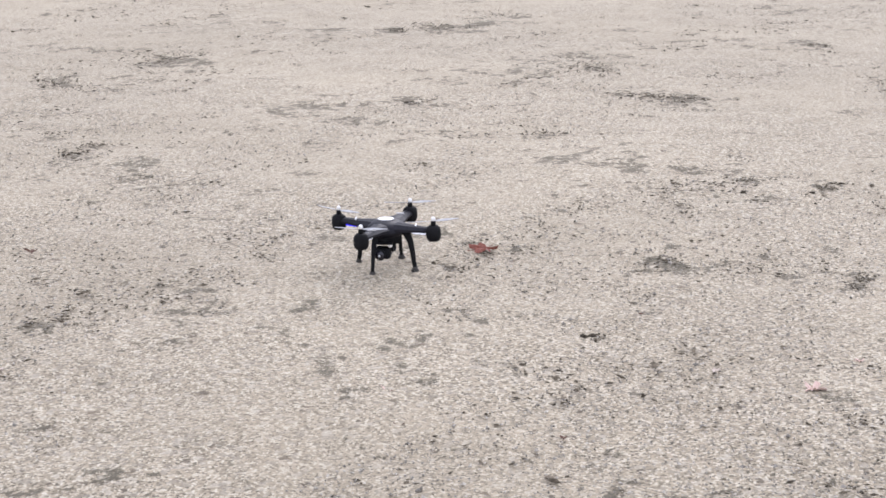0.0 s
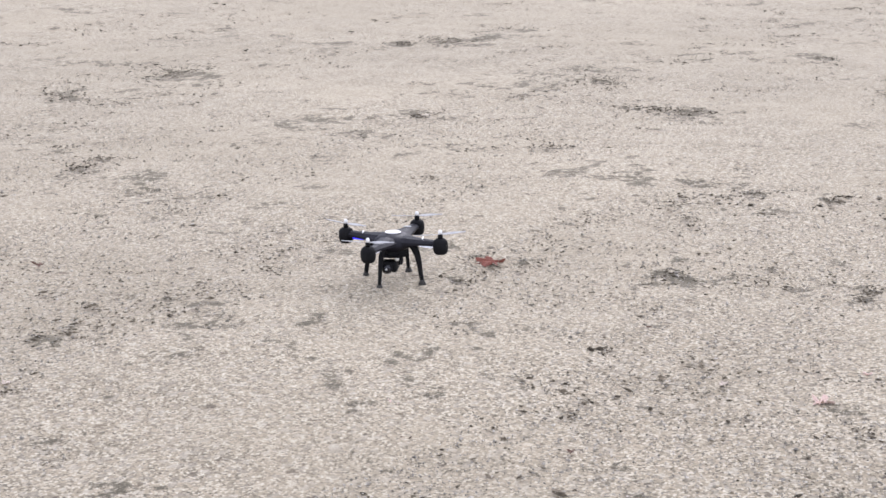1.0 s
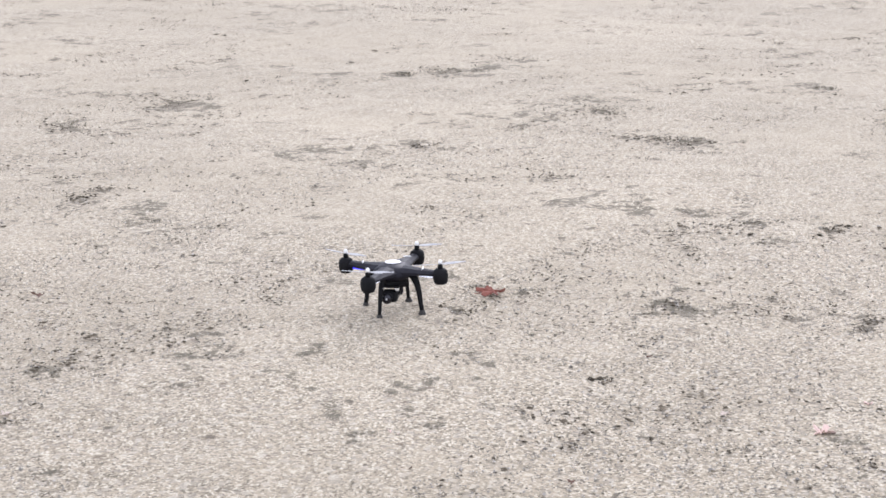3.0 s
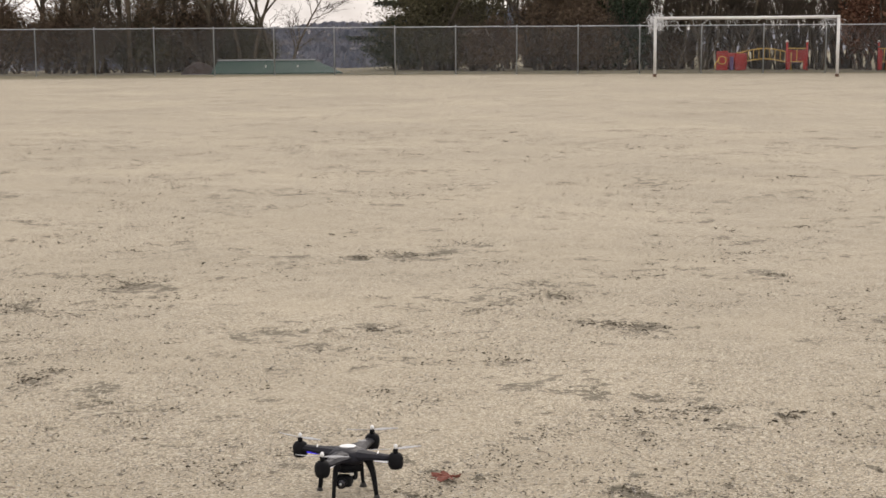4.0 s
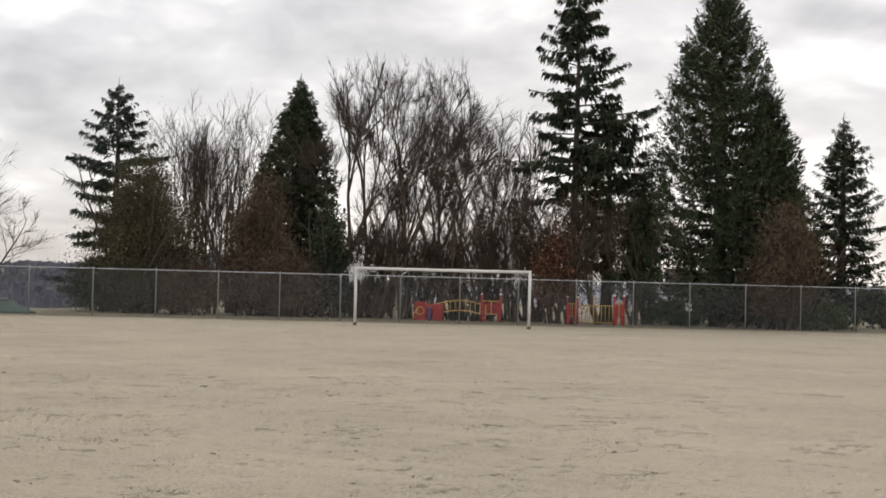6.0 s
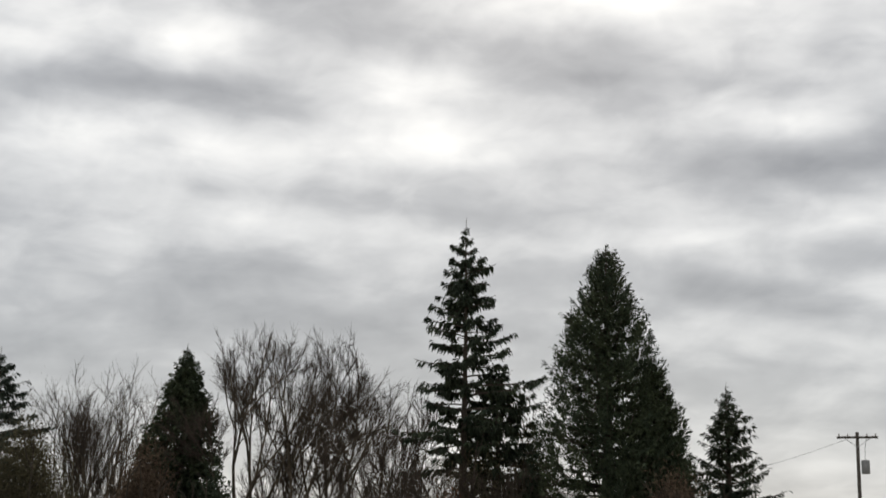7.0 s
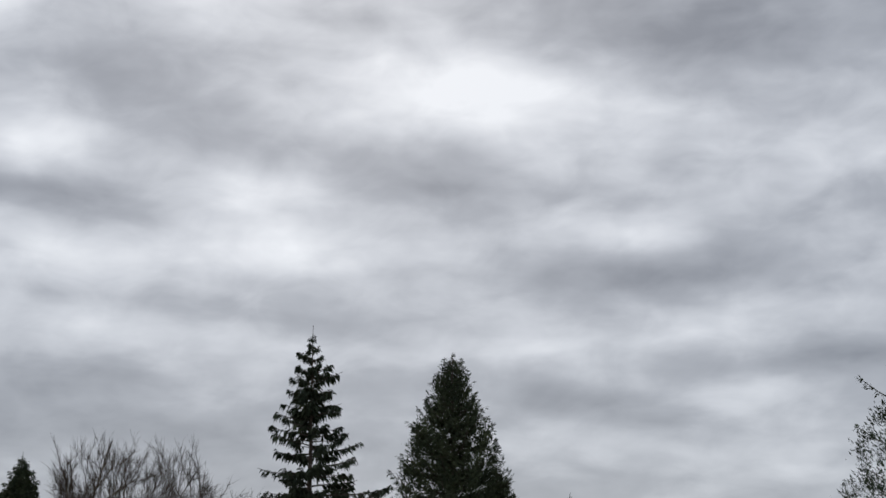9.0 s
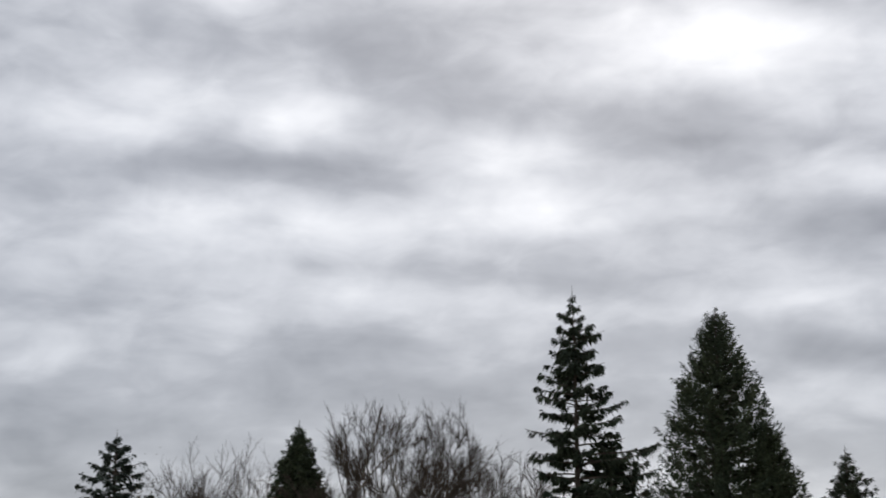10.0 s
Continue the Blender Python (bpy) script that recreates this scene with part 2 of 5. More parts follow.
RUSTY = material("rusty_steel", (0.10, 0.06, 0.04), (0.2, 0.12, 0.08), 12, 0.85, 0.3)
NET = material("white_net_cord", (0.80, 0.80, 0.80), (0.68, 0.68, 0.68), 20, 0.9)
RED = material("red_plastic", (0.42, 0.030, 0.025), (0.33, 0.024, 0.02), 3, 0.4, 0.05)
YELLOW = material("yellow_paint", (0.6670, 0.4255, 0.1035), (0.5520, 0.3450, 0.0805), 3, 0.45, 0.05)
PURPLE = material("purple_plastic", (0.12, 0.06, 0.16), (0.09, 0.05, 0.13), 3, 0.4)
CAP = material("pale_cap", (0.75, 0.73, 0.68), (0.66, 0.64, 0.6), 8, 0.5)
GREENROOF = material("green_metal_roof", (0.017, 0.052, 0.038), (0.027, 0.068, 0.050), 1.5, 0.55, 0.1, 12)
TRIM = material("grey_trim", (0.36, 0.36, 0.35), (0.28, 0.28, 0.27), 4, 0.7)
SIDING = material("house_siding", (0.45, 0.43, 0.40), (0.36, 0.34, 0.32), 2, 0.8, island=0.5)
BROWNROOF = material("brown_shingle_roof", (0.0375, 0.0250, 0.0210), (0.0600, 0.0425, 0.0350), 3, 0.9, 0.4, 15)
BRICK = material("dark_brick", (0.0600, 0.0330, 0.0270), (0.0900, 0.0510, 0.0420), 6, 0.9, 0.3, 30)
POLEWOOD = material("weathered_pole_wood", (0.0780, 0.0660, 0.0540), (0.1260, 0.1080, 0.0900), 4, 0.9, 0.4, 40)
CONCRETE = material("weathered_timber_frame", (0.20, 0.18, 0.15), (0.29, 0.26, 0.22), 3, 0.9, 0.2)
CABLE = material("black_cable", (0.03, 0.03, 0.03), (0.05, 0.05, 0.05), 3, 0.7)
GLASS = material("dark_window_glass", (0.03, 0.035, 0.04), (0.05, 0.055, 0.06), 3, 0.15)
SILVERCAR = material("silver_car_paint", (0.45, 0.46, 0.48), (0.52, 0.53, 0.55), 3, 0.3, metal=0.6)
TYRE = material("tyre_rubber", (0.02, 0.02, 0.02), (0.035, 0.035, 0.035), 20, 0.9)
SHELL = material("black_satin_plastic", (0.0075, 0.007, 0.011), (0.013, 0.0125, 0.018), 40, 0.45, 0.04, 300, spec=0.2)
MATTE = material("black_matte_plastic", (0.006, 0.006, 0.007), (0.012, 0.012, 0.013), 40, 0.65, 0.05, 300, spec=0.1)
DIRTYFOOT = material("dusty_black_plastic", (0.05, 0.045, 0.04), (0.025, 0.024, 0.022), 60, 0.85, 0.1, 200)
BADGE = material("silver_badge", (0.86, 0.85, 0.84), (0.78, 0.77, 0.76), 40, 0.35)
BLADE = material("pale_grey_blade", (0.26, 0.26, 0.27), (0.36, 0.36, 0.36), 30, 0.35)
LENS = material("lens_glass", (0.01, 0.01, 0.015), (0.015, 0.015, 0.02), 40, 0.12)
METAL = material("brushed_metal", (0.55, 0.55, 0.56), (0.65, 0.65, 0.66), 60, 0.4, metal=0.9)
LEAFRED = material("crumpled_red_leaf", (0.30, 0.090, 0.055), (0.15, 0.050, 0.035), 25, 0.7, 0.3, 160)
LEAFPINK = material("faded_pink_leaf", (0.66, 0.47, 0.40), (0.74, 0.58, 0.50), 25, 0.7, 0.3, 160)
LEAFPALE = material("pale_dry_leaf", (0.561, 0.468, 0.383), (0.612, 0.527, 0.459), 25, 0.7, 0.3, 160)
LEAFDARK = material("dark_dead_leaf", (0.10, 0.05, 0.035), (0.15, 0.08, 0.055), 25, 0.8, 0.3, 160)


def glow(name, colour, strength):
    m = bpy.data.materials.new(name)
    m.use_nodes = True
    b = m.node_tree.nodes["Principled BSDF"]
    b.inputs["Base Color"].default_value = (*colour, 1)
    b.inputs["Emission Color"].default_value = (*colour, 1)
    b.inputs["Emission Strength"].default_value = strength
    return m


LEDBLUE = glow("blue_led", (0.04, 0.03, 1.0), 0.3)
LEDWHITE = glow("white_led", (0.9, 0.92, 1.0), 0.22)


# ---- mesh helpers ----
class Mesh:
    """Gathers vertices and faces, then makes one mesh."""

    def __init__(self):
        self.v, self.f, self.n = [], [], 0

    def add(self, verts, faces):
        self.v.extend(verts)
        k = self.n
        self.f.extend(tuple(i + k for i in f) for f in faces)
        self.n += len(verts)

    def box(self, size, m=None, bevel=0.0):
        bm = bmesh.new()
        bmesh.ops.create_cube(bm, size=1)
        for v in bm.verts:
            v.co = Vector((v.co.x * size[0], v.co.y * size[1], v.co.z * size[2]))
        if bevel:
            bmesh.ops.bevel(bm, geom=bm.edges[:], offset=bevel, segments=2, affect="EDGES", profile=0.5)
        self.take(bm, m)

    def take(self, bm, m=None):
        bm.verts.index_update()
        self.add([tuple(m @ v.co) if m else tuple(v.co) for v in bm.verts], [[v.index for v in f.verts] for f in bm.faces])
        bm.free()

    def tube(self, points, radii, sides=8, cap=True, flat=1.0):
        """A tapered tube along points; flat squeezes its section."""
        ring, k = [], len(points)
        side = None
        for i in range(k):
            a, b = Vector(points[max(i - 1, 0)]), Vector(points[min(i + 1, k - 1)])
            d = (b - a).normalized()
            if side is None or abs(side.dot(d)) > 0.95:
                side = d.orthogonal().normalized()
            side = (side - d * side.dot(d)).normalized()
            up = d.cross(side)
            p, r = Vector(points[i]), float(radii[i])
            ring += [tuple(p + r * (math.cos(q) * side + math.sin(q) * flat * up)) for q in (2 * math.pi * j / sides for j in range(sides))]
        faces = [(i * sides + j, i * sides + (j + 1) % sides, (i + 1) * sides + (j + 1) % sides, (i + 1) * sides + j) for i in range(k - 1) for j in range(sides)]
        if cap:
            faces += [tuple(range(sides - 1, -1, -1)), tuple((k - 1) * sides + j for j in range(sides))]
        self.add(ring, faces)

    def lathe(self, profile, sides=20, m=None):
        """A turned form from (radius, height) pairs."""
        v = [(r * math.cos(2 * math.pi * j / sides), r * math.sin(2 * math.pi * j / sides), z) for r, z in profile for j in range(sides)]
        if m:
            v = [tuple(m @ Vector(p)) for p in v]
        k = len(profile)
        f = [(i * sides + j, i * sides + (j + 1) % sides, (i + 1) * sides + (j + 1) % sides, (i + 1) * sides + j) for i in range(k - 1) for j in range(sides)]
        f += [tuple(range(sides - 1, -1, -1)), tuple((k - 1) * sides + j for j in range(sides))]
        self.add(v, f)

    def data(self, name, mat, smooth=False):
        me = bpy.data.meshes.new(name)
        me.from_pydata(self.v, [], self.f)
        me.materials.append(mat)
        me.polygons.foreach_set("use_smooth", [smooth] * len(me.polygons))
        me.update()
        return me


def part(name, mesh, mat, parent, label="", smooth=False, at=None):
    """One mesh object under a thing or a part. mesh: a Mesh, or mesh data to share."""
    me = mesh.data(name, mat, smooth) if isinstance(mesh, Mesh) else mesh
    ob = new(name, me)
    ob.parent = parent
    if at is not None:
        ob.matrix_basis = at
    return tagged(ob, label) if label else ob


def thing(name, at, label, category, group="", kind=""):
    ob = new(name)
    ob.empty_display_size = 0.1
    ob.matrix_basis = at
    return tagged(ob, label, category, group, kind)


def solid(name, mesh, mat, at, label, category, group="", kind="", smooth=False):
    ob = new(name, mesh.data(name, mat, smooth) if isinstance(mesh, Mesh) else mesh)
    ob.matrix_basis = at
    return tagged(ob, label, category, group, kind)


def polar(az, dist):
    return dist * math.sin(radians(az)), dist * math.cos(radians(az))


def step(v, lo, hi):
    s = np.clip((v - lo) / (hi - lo), 0, 1)
    return s * s * (3 - 2 * s)


# ---- the ground ----
FENCE_AT, FENCE_ALONG, BAY = Vector((7.37, 70.11, 0)), Vector((math.cos(radians(-4.5)), math.sin(radians(-4.5)), 0)), 2.9
FENCE_OUT = Vector((-FENCE_ALONG.y, FENCE_ALONG.x, 0))


def past_fence(x, y):
    return (x - FENCE_AT.x) * FENCE_OUT.x + (y - FENCE_AT.y) * FENCE_OUT.y


def height(x, y):
    """Height of the ground, for numbers or arrays."""
    x, y = np.asarray(x, float), np.asarray(y, float)
    r, az = np.hypot(x, y), np.degrees(np.arctan2(x, y))
    z = -0.15 * np.minimum(r / 70.5, 1.0) ** 6
    valley = step(-az, -1.0, 2.5) * step(-az, 179, 60)
    z = z - valley * 24 * step(r, 84, 330) - (1 - valley) * 1.2 * step(r, 95, 260)
    ridge = 15 + 7 * np.sin(az * 0.33 + 1.2) * np.cos(az * 0.11) + 2.0 * np.sin(az * 1.7)
    z = z + step(r, 700, 2400) * (ridge - z)
    return z


def gz(x, y):
    return float(height(x, y))


# damp scuffed spots: x, y, radius
SPOTS = [(-2.28, 8.59, .16), (-1.73, 9.36, .17), (-1.71, 6.67, .11), (-1.64, 6.88, .06), (-1.03, 7.08, .07), (.53, 6.98, .05),
         (.51, 6.36, .06), (1.57, 5.86, .07), (1.3, 6.0, .06), (1.66, 6.49, .05), (1.44, 6.86, .07), (1.35, 7.7, .17), (1.08, 7.88, .11),
         (1.7, 9.33, .06), (2.44, 9.48, .11), (.93, 9.19, .09), (.96, 8.81, .1), (.75, 4.85, .08), (1.4, 4.63, .07), (-.57, 6.2, .05),
         (-.15, 7.85, .09), (-1.35, 6.43, .09), (-.92, 4.69, .12), (-1.22, 4.36, .1), (.03, 4.89, .07), (.92, 3.14, .05),
         (.01, 10.57, .14), (.34, 10.73, .14), (.62, 11.0, .12), (-.3, 10.45, .1)]


def build_ground():
    radii = np.concatenate([[0.4, 1.2, 2.0], np.geomspace(2.6, 80, 520), np.geomspace(82, 4200, 70)])
    angles = np.concatenate([np.linspace(-180, -26, 60)[:-1], np.linspace(-26, 44, 540), np.linspace(44, 180, 54)[1:-1]])
    R, A = np.meshgrid(radii, np.radians(angles), indexing="ij")
    X, Y = R * np.sin(A), R * np.cos(A)
    Z = height(X, Y)
    # slight unevenness of the trodden surface
    rng = np.random.default_rng(5)
    for wave, amp in ((2.3, .010), (0.9, .005), (0.33, .003)):
        for _ in range(5):
            q, ph = rng.uniform(0, 6.28), rng.uniform(0, 6.28)
            Z = Z + amp * 0.5 * np.sin((X * np.cos(q) + Y * np.sin(q)) * 6.28 / wave + ph) * (R < 60)
    damp = np.zeros_like(Z)
    for x, y, r in SPOTS:
        damp = np.maximum(damp, np.exp(-((X - x) ** 2 + (Y - y) ** 2) / (1.3 * r) ** 2))
    Z = Z + 0.006 * damp * np.sin(X * 41) * np.cos(Y * 37)
    s = past_fence(X, Y)
    turf = step(s, -1.6 - 9 * step(-X, 3, 12), -0.3)
    nr, na = R.shape
    verts = np.stack([X.ravel(), Y.ravel(), Z.ravel()], 1)
    verts = np.vstack([verts, [[0, 0, 0]]])
    idx = np.arange(nr * na).reshape(nr, na)
    nxt = np.roll(idx, -1, axis=1)
    quads = np.stack([idx[:-1], nxt[:-1], nxt[1:], idx[1:]], -1).reshape(-1, 4)
    faces = quads.tolist() + [(int(nxt[0, j]), int(idx[0, j]), nr * na) for j in range(na)]
    me = bpy.data.meshes.new("ground")
    me.from_pydata(verts.tolist(), [], [f[::-1] for f in faces])
    for name, values in (("damp", damp), ("turf", turf)):
        at = me.attributes.new(name, "FLOAT", "POINT")
        at.data.foreach_set("value", np.append(values.ravel(), 0.0).astype(np.float32))
    me.materials.append(GRAVEL)
    # ground beyond 320 m gets the colour with haze painted in
    me.materials.append(HAZED_HILL)
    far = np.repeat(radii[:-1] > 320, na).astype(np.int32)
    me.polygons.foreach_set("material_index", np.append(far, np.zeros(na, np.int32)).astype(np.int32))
    me.polygons.foreach_set("use_smooth", [True] * len(me.polygons))
    me.update()
    return tagged(new("ground", me), "packed beige gravel sports field with dark damp scuffs", "ground", kind="structure")


build_ground()


# ---- trees ----
def walk_branch(rng, p, d, length, n, wander, lift):
    pts, d = [p], d.normalized()
    for _ in range(n):
        d = (d + Vector(rng.normal(0, wander, 3)) + Vector((0, 0, lift))).normalized()
        pts.append(pts[-1] + d * (length / n))
    return pts


def along(pts, f):
    k = f * (len(pts) - 1)
    i = min(int(k), len(pts) - 2)
    return pts[i].lerp(pts[i + 1], k - i), (pts[i + 1] - pts[i]).normalized()


def sideways(rng, d, angle):
    s = d.orthogonal().normalized()
    s.rotate(Matrix.Rotation(rng.uniform(0, 6.28), 3, d))
    return (d * math.cos(angle) + s * math.sin(angle)).normalized()


def bare_tree_meshes(seed, tall, stems, spread, lean=0.0, limbs=11, branches=7, twigs=7, upright=0.10, thick=0.16):
    """A leafless tree of one or more rising stems: meshes for the trunk with its limbs, and for the crown of twigs."""
    rng = np.random.default_rng(seed)
    wood, crown = Mesh(), Mesh()
    for s in range(stems):
        q = 6.28 * s / stems + rng.uniform(-.5, .5)
        out = spread * rng.uniform(.6, 1.2) if stems > 1 else lean
        d = Vector((math.cos(q) * out, math.sin(q) * out, 1))
        L = tall * rng.uniform(.72, .98)
        root = Vector((math.cos(q), math.sin(q), 0)) * (0.25 if stems > 1 else 0) + Vector((0, 0, -.15))
        stem = walk_branch(rng, root, d, L, 9, .07, .03)
        r0 = thick * rng.uniform(.75, 1.1)
        wood.tube(stem, [max(r0 * (1 - .9 * i / 9), .02) * (1.35 if i == 0 else 1) for i in range(10)], 7)
        for _ in range(limbs):
            f = rng.uniform(.22, .97)
            p, d1 = along(stem, f)
            L1 = L * (0.50 - 0.33 * f) * rng.uniform(.7, 1.25)
            limb = walk_branch(rng, p, sideways(rng, d1, rng.uniform(.45, .9)), L1, 5, .085, upright)
            r1 = max(r0 * (1 - .85 * f) * .55, .022)
            wood.tube(limb, [r1 * (1 - .8 * i / 5) for i in range(6)], 5, cap=False)
            for _ in range(branches):
                p, d2 = along(limb, rng.uniform(.2, 1))
                L2 = max(L1 * rng.uniform(.28, .5), .5)
                br = walk_branch(rng, p, sideways(rng, d2, rng.uniform(.4, .85)), L2, 3, .11, upright)
                crown.tube(br, [.016, .012, .009, .006], 3, cap=False)
                for _ in range(twigs):
                    p, d3 = along(br, rng.uniform(.15, 1))
                    tw = walk_branch(rng, p, sideways(rng, d3, rng.uniform(.3, .8)), rng.uniform(.3, .8), 2, .13, upright * .8)
                    crown.tube(tw, [.0078, .006, .0035], 3, cap=False)
    return wood, crown


def dome_tree_meshes(seed, tall, stems=3, open_=0.34, depth=7, ratio=0.8, thick=0.15, twigs=3, lift=.035, low=.12, high=.3, dome=.42):
    """A leafless tree whose low trunk forks again and again into a rounded dome of fine twigs."""
    rng = np.random.default_rng(seed)
    wood, crown = Mesh(), Mesh()
    L0 = tall * 1.06 * (1 - ratio) / (1 - ratio ** (depth + 1))

    def fork(p, d, L, r, left):
        pts = walk_branch(rng, p, d, L, 3, .04, lift)
        # twigs end at the crown's rounded outline
        e = pts[-1]
        if (e.x ** 2 + e.y ** 2) / (dome * tall) ** 2 + (max(e.z - .42 * tall, 0) / (.56 * tall)) ** 2 > rng.uniform(.8, 1.15):
            pts, left = walk_branch(rng, p, d, L * .45, 3, .04, lift), 0
        r2 = max(r * .72, .0065)
        (wood if r > .028 else crown).tube(pts, [r + (r2 - r) * i / 3 for i in range(4)], 6 if r > .06 else 4 if r > .028 else 3, cap=False)
        if left <= 2:
            for _ in range(twigs):
                q, dd = along(pts, rng.uniform(.1, 1))
                tw = walk_branch(rng, q, sideways(rng, dd, rng.uniform(.2, .6)), rng.uniform(.3, .8), 2, .06, .04)
                crown.tube(tw, [.0072, .0055, .003], 3, cap=False)
        if left == 0:
            return
        end, dd = along(pts, 1.0)
        fork(end, sideways(rng, dd, rng.uniform(.06, .26)), L * ratio * rng.uniform(.85, 1.12), r2, left - 1)
        fork(end, sideways(rng, dd, open_ * rng.uniform(.8, 1.6)), L * ratio * rng.uniform(.75, 1.1), r2 * .85, left - 1)
        if rng.random() < .5:
            q, dd = along(pts, rng.uniform(.4, .9))
            fork(q, sideways(rng, dd, open_ * rng.uniform(1.2, 2.2)), L * ratio * rng.uniform(.6, .95), r2 * .6, left - 1)

    for s in range(stems):
        q = 6.28 * s / stems + rng.uniform(-.5, .5)
        out = rng.uniform(low, high)
        fork(Vector((math.cos(q) * .2, math.sin(q) * .2, -.15)), Vector((math.cos(q) * out, math.sin(q) * out, 1)), L0, thick * rng.uniform(.8, 1.1), depth)
    return wood, crown


def spray_mesh(name, mat, base, way, side, length, width, sag):
    """Many small folded leaf sprays at once: four corners and a drooping tip each."""
    n = len(base)
    mid = base + way * (length * .55)[:, None]
    tip = base + way * length[:, None] + np.array([0, 0, -1.0]) * (length * sag)[:, None]
    a = mid + side * (width * .5)[:, None]
    b = mid - side * (width * .5)[:, None]
    b[:, 2] -= width * .25
    v = np.stack([base, a, tip, b], 1).reshape(-1, 3)
    k = np.arange(n)[:, None] * 4
    f = np.concatenate([k + [0, 1, 2], k + [0, 2, 3]], 1).reshape(-1, 3)
    me = bpy.data.meshes.new(name)
    me.vertices.add(len(v))
    me.vertices.foreach_set("co", v.astype(np.float32).ravel())
    me.loops.add(f.size)
    me.loops.foreach_set("vertex_index", f.astype(np.int32).ravel())
    me.polygons.add(len(f))
    me.polygons.foreach_set("loop_start", np.arange(0, f.size, 3, dtype=np.int32))
    me.update(calc_edges=True)
    me.materials.append(mat)
    return me


def unit(a):
    return a / np.maximum(np.linalg.norm(a, axis=1), 1e-6)[:, None]


def conifer(name, at, label, seed, tall, mat, outline, gap=0.5, per=5, droop=0.28, lift=0.35, dens=9.0, leaf=0.42, bare=0.06, ragged=0.35, hang=0.5, trunk=0.3, odd=0.12, skew=0.0, toward=0.0,
            loose=0.5, slim=(.17, .34), tufts=0, tuft=(.9, .34), spike=0.0):
    """A conifer: tapered trunk, whorls of boughs that droop and turn up, and hanging sprays of needles along each bough.
    outline: (metres below the tip, reach) pairs; loose: how far boughs stray from their whorl; tufts: upswept plumes of foliage in the outer crown."""
    rng = np.random.default_rng(seed)
    t = thing(name, at, label, "tree", "trees behind the fence")
    wood, boughs = Mesh(), Mesh()
    wood.tube([(0, 0, -.2), (0, 0, tall * .3), (.06, 0, tall * .7), (0, .03, tall), (.03, .02, tall + spike + .01)], [trunk * 1.3, trunk * .85, trunk * .4, .022, .008], 9)
    part("trunk", wood, BARK, t, smooth=True)
    base, way, side, length, width = [], [], [], [], []
    z = tall * bare
    while z < tall - .25:
        f = (z - tall * bare) / (tall * (1 - bare))
        reach = float(np.interp(tall - z, *zip(*outline)))
        q0 = rng.uniform(0, 6.28)
        for i in range(per):
            L = reach * rng.uniform(1 - ragged, 1.08)
            L *= 1 + skew * math.cos(q0 + 6.28 * i / per - toward) * (1 - f)
            if rng.random() < odd:
                L *= rng.uniform(.4, 1.3)
            q = q0 + 6.28 * i / per + rng.normal(0, .3)
            h = np.array([math.cos(q), math.sin(q), 0])
            z0 = z + rng.uniform(-loose, loose) * gap
            rise = rng.uniform(.0, .2) + .5 * f ** 2
            s = np.linspace(0, 1, 7)
            pts = h[None] * (L * s)[:, None]
            pts[:, 2] = z0 + L * (rise * s - droop * 2.2 * s ** 2 + lift * s ** 4)
            boughs.tube([Vector(p) for p in pts], [max(.012 + .018 * L * (1 - k), .008) for k in s], 4, cap=False)
            n = max(int(L * dens * 1.35 * (2 if L < 1 else 1)), 6)
            knots = rng.uniform(.15, 1.0, max(3, int(L * 2.6))) ** .8
            u = np.clip(rng.choice(knots, n) + rng.normal(0, .075, n), .06, 1.04)
            p = np.stack([np.interp(u, s, pts[:, j]) for j in range(3)], 1)
            hand = rng.choice([-1.0, 1.0], n)
            cross = np.array([-h[1], h[0], 0])
            w = h[None] * rng.uniform(.2, .9, n)[:, None] + cross[None] * (hand * rng.uniform(.2, 1.1, n))[:, None]
            w[:, 2] += rng.normal(-hang * .5, .35, n)
            base.append(p + rng.normal(0, .05, (n, 3)))
            way.append(w)
            length.append(leaf * rng.uniform(.6, 1.4, n) * (1.1 - .4 * u) * (.35 + .65 * min(1, L / 1.4)))
            side.append(np.cross(w, rng.normal(0, .5, (n, 3)) + np.array([0, 0, 1.0])))
        z += gap * (1 - .55 * f)
    # upswept plumes of the outer crown
    for _ in range(tufts):
        depth = tall * (1 - bare) * rng.uniform(.012, 1) ** .8
        reach = float(np.interp(depth, *zip(*outline)))
        q, r = rng.uniform(0, 6.28), reach * rng.uniform(.62, 1.04) ** .7
        big = rng.uniform(.65, 1.3) * (.45 + .55 * min(1, depth / 4))
        n = int(38 * big) + 8
        up = rng.uniform(0, 1, n)
        h = np.array([math.cos(q), math.sin(q), 0])
        girth = tuft[1] * big * np.sin(math.pi * np.clip(up * .86 + .1, 0, 1)) ** .8
        p = h[None] * (r + (up - .5) * tuft[0] * .35)[:, None] + rng.normal(0, .42, (n, 3)) * girth[:, None]
        p[:, 2] += tall - depth + (up - .45) * tuft[0] * big
        base.append(p)
        way.append(h[None] * .5 + rng.normal(0, .45, (n, 3)) + np.array([0, 0, .75]))
        length.append(leaf * rng.uniform(.4, .85, n) * (.6 + .4 * min(1, depth / 3)))
        side.append(rng.normal(0, 1, (n, 3)))
    # leader
    n = 40
    base.append(np.stack([rng.normal(0, .04, n), rng.normal(0, .04, n), tall - rng.uniform(0, .9, n)], 1))
    way.append(np.stack([rng.normal(0, .6, n), rng.normal(0, .6, n), np.full(n, .5)], 1))
    length.append(np.full(n, .16))
    side.append(rng.normal(0, 1, (n, 3)))
    base, way, side, length = np.concatenate(base), unit(np.concatenate(way)), unit(np.concatenate(side)), np.concatenate(length)
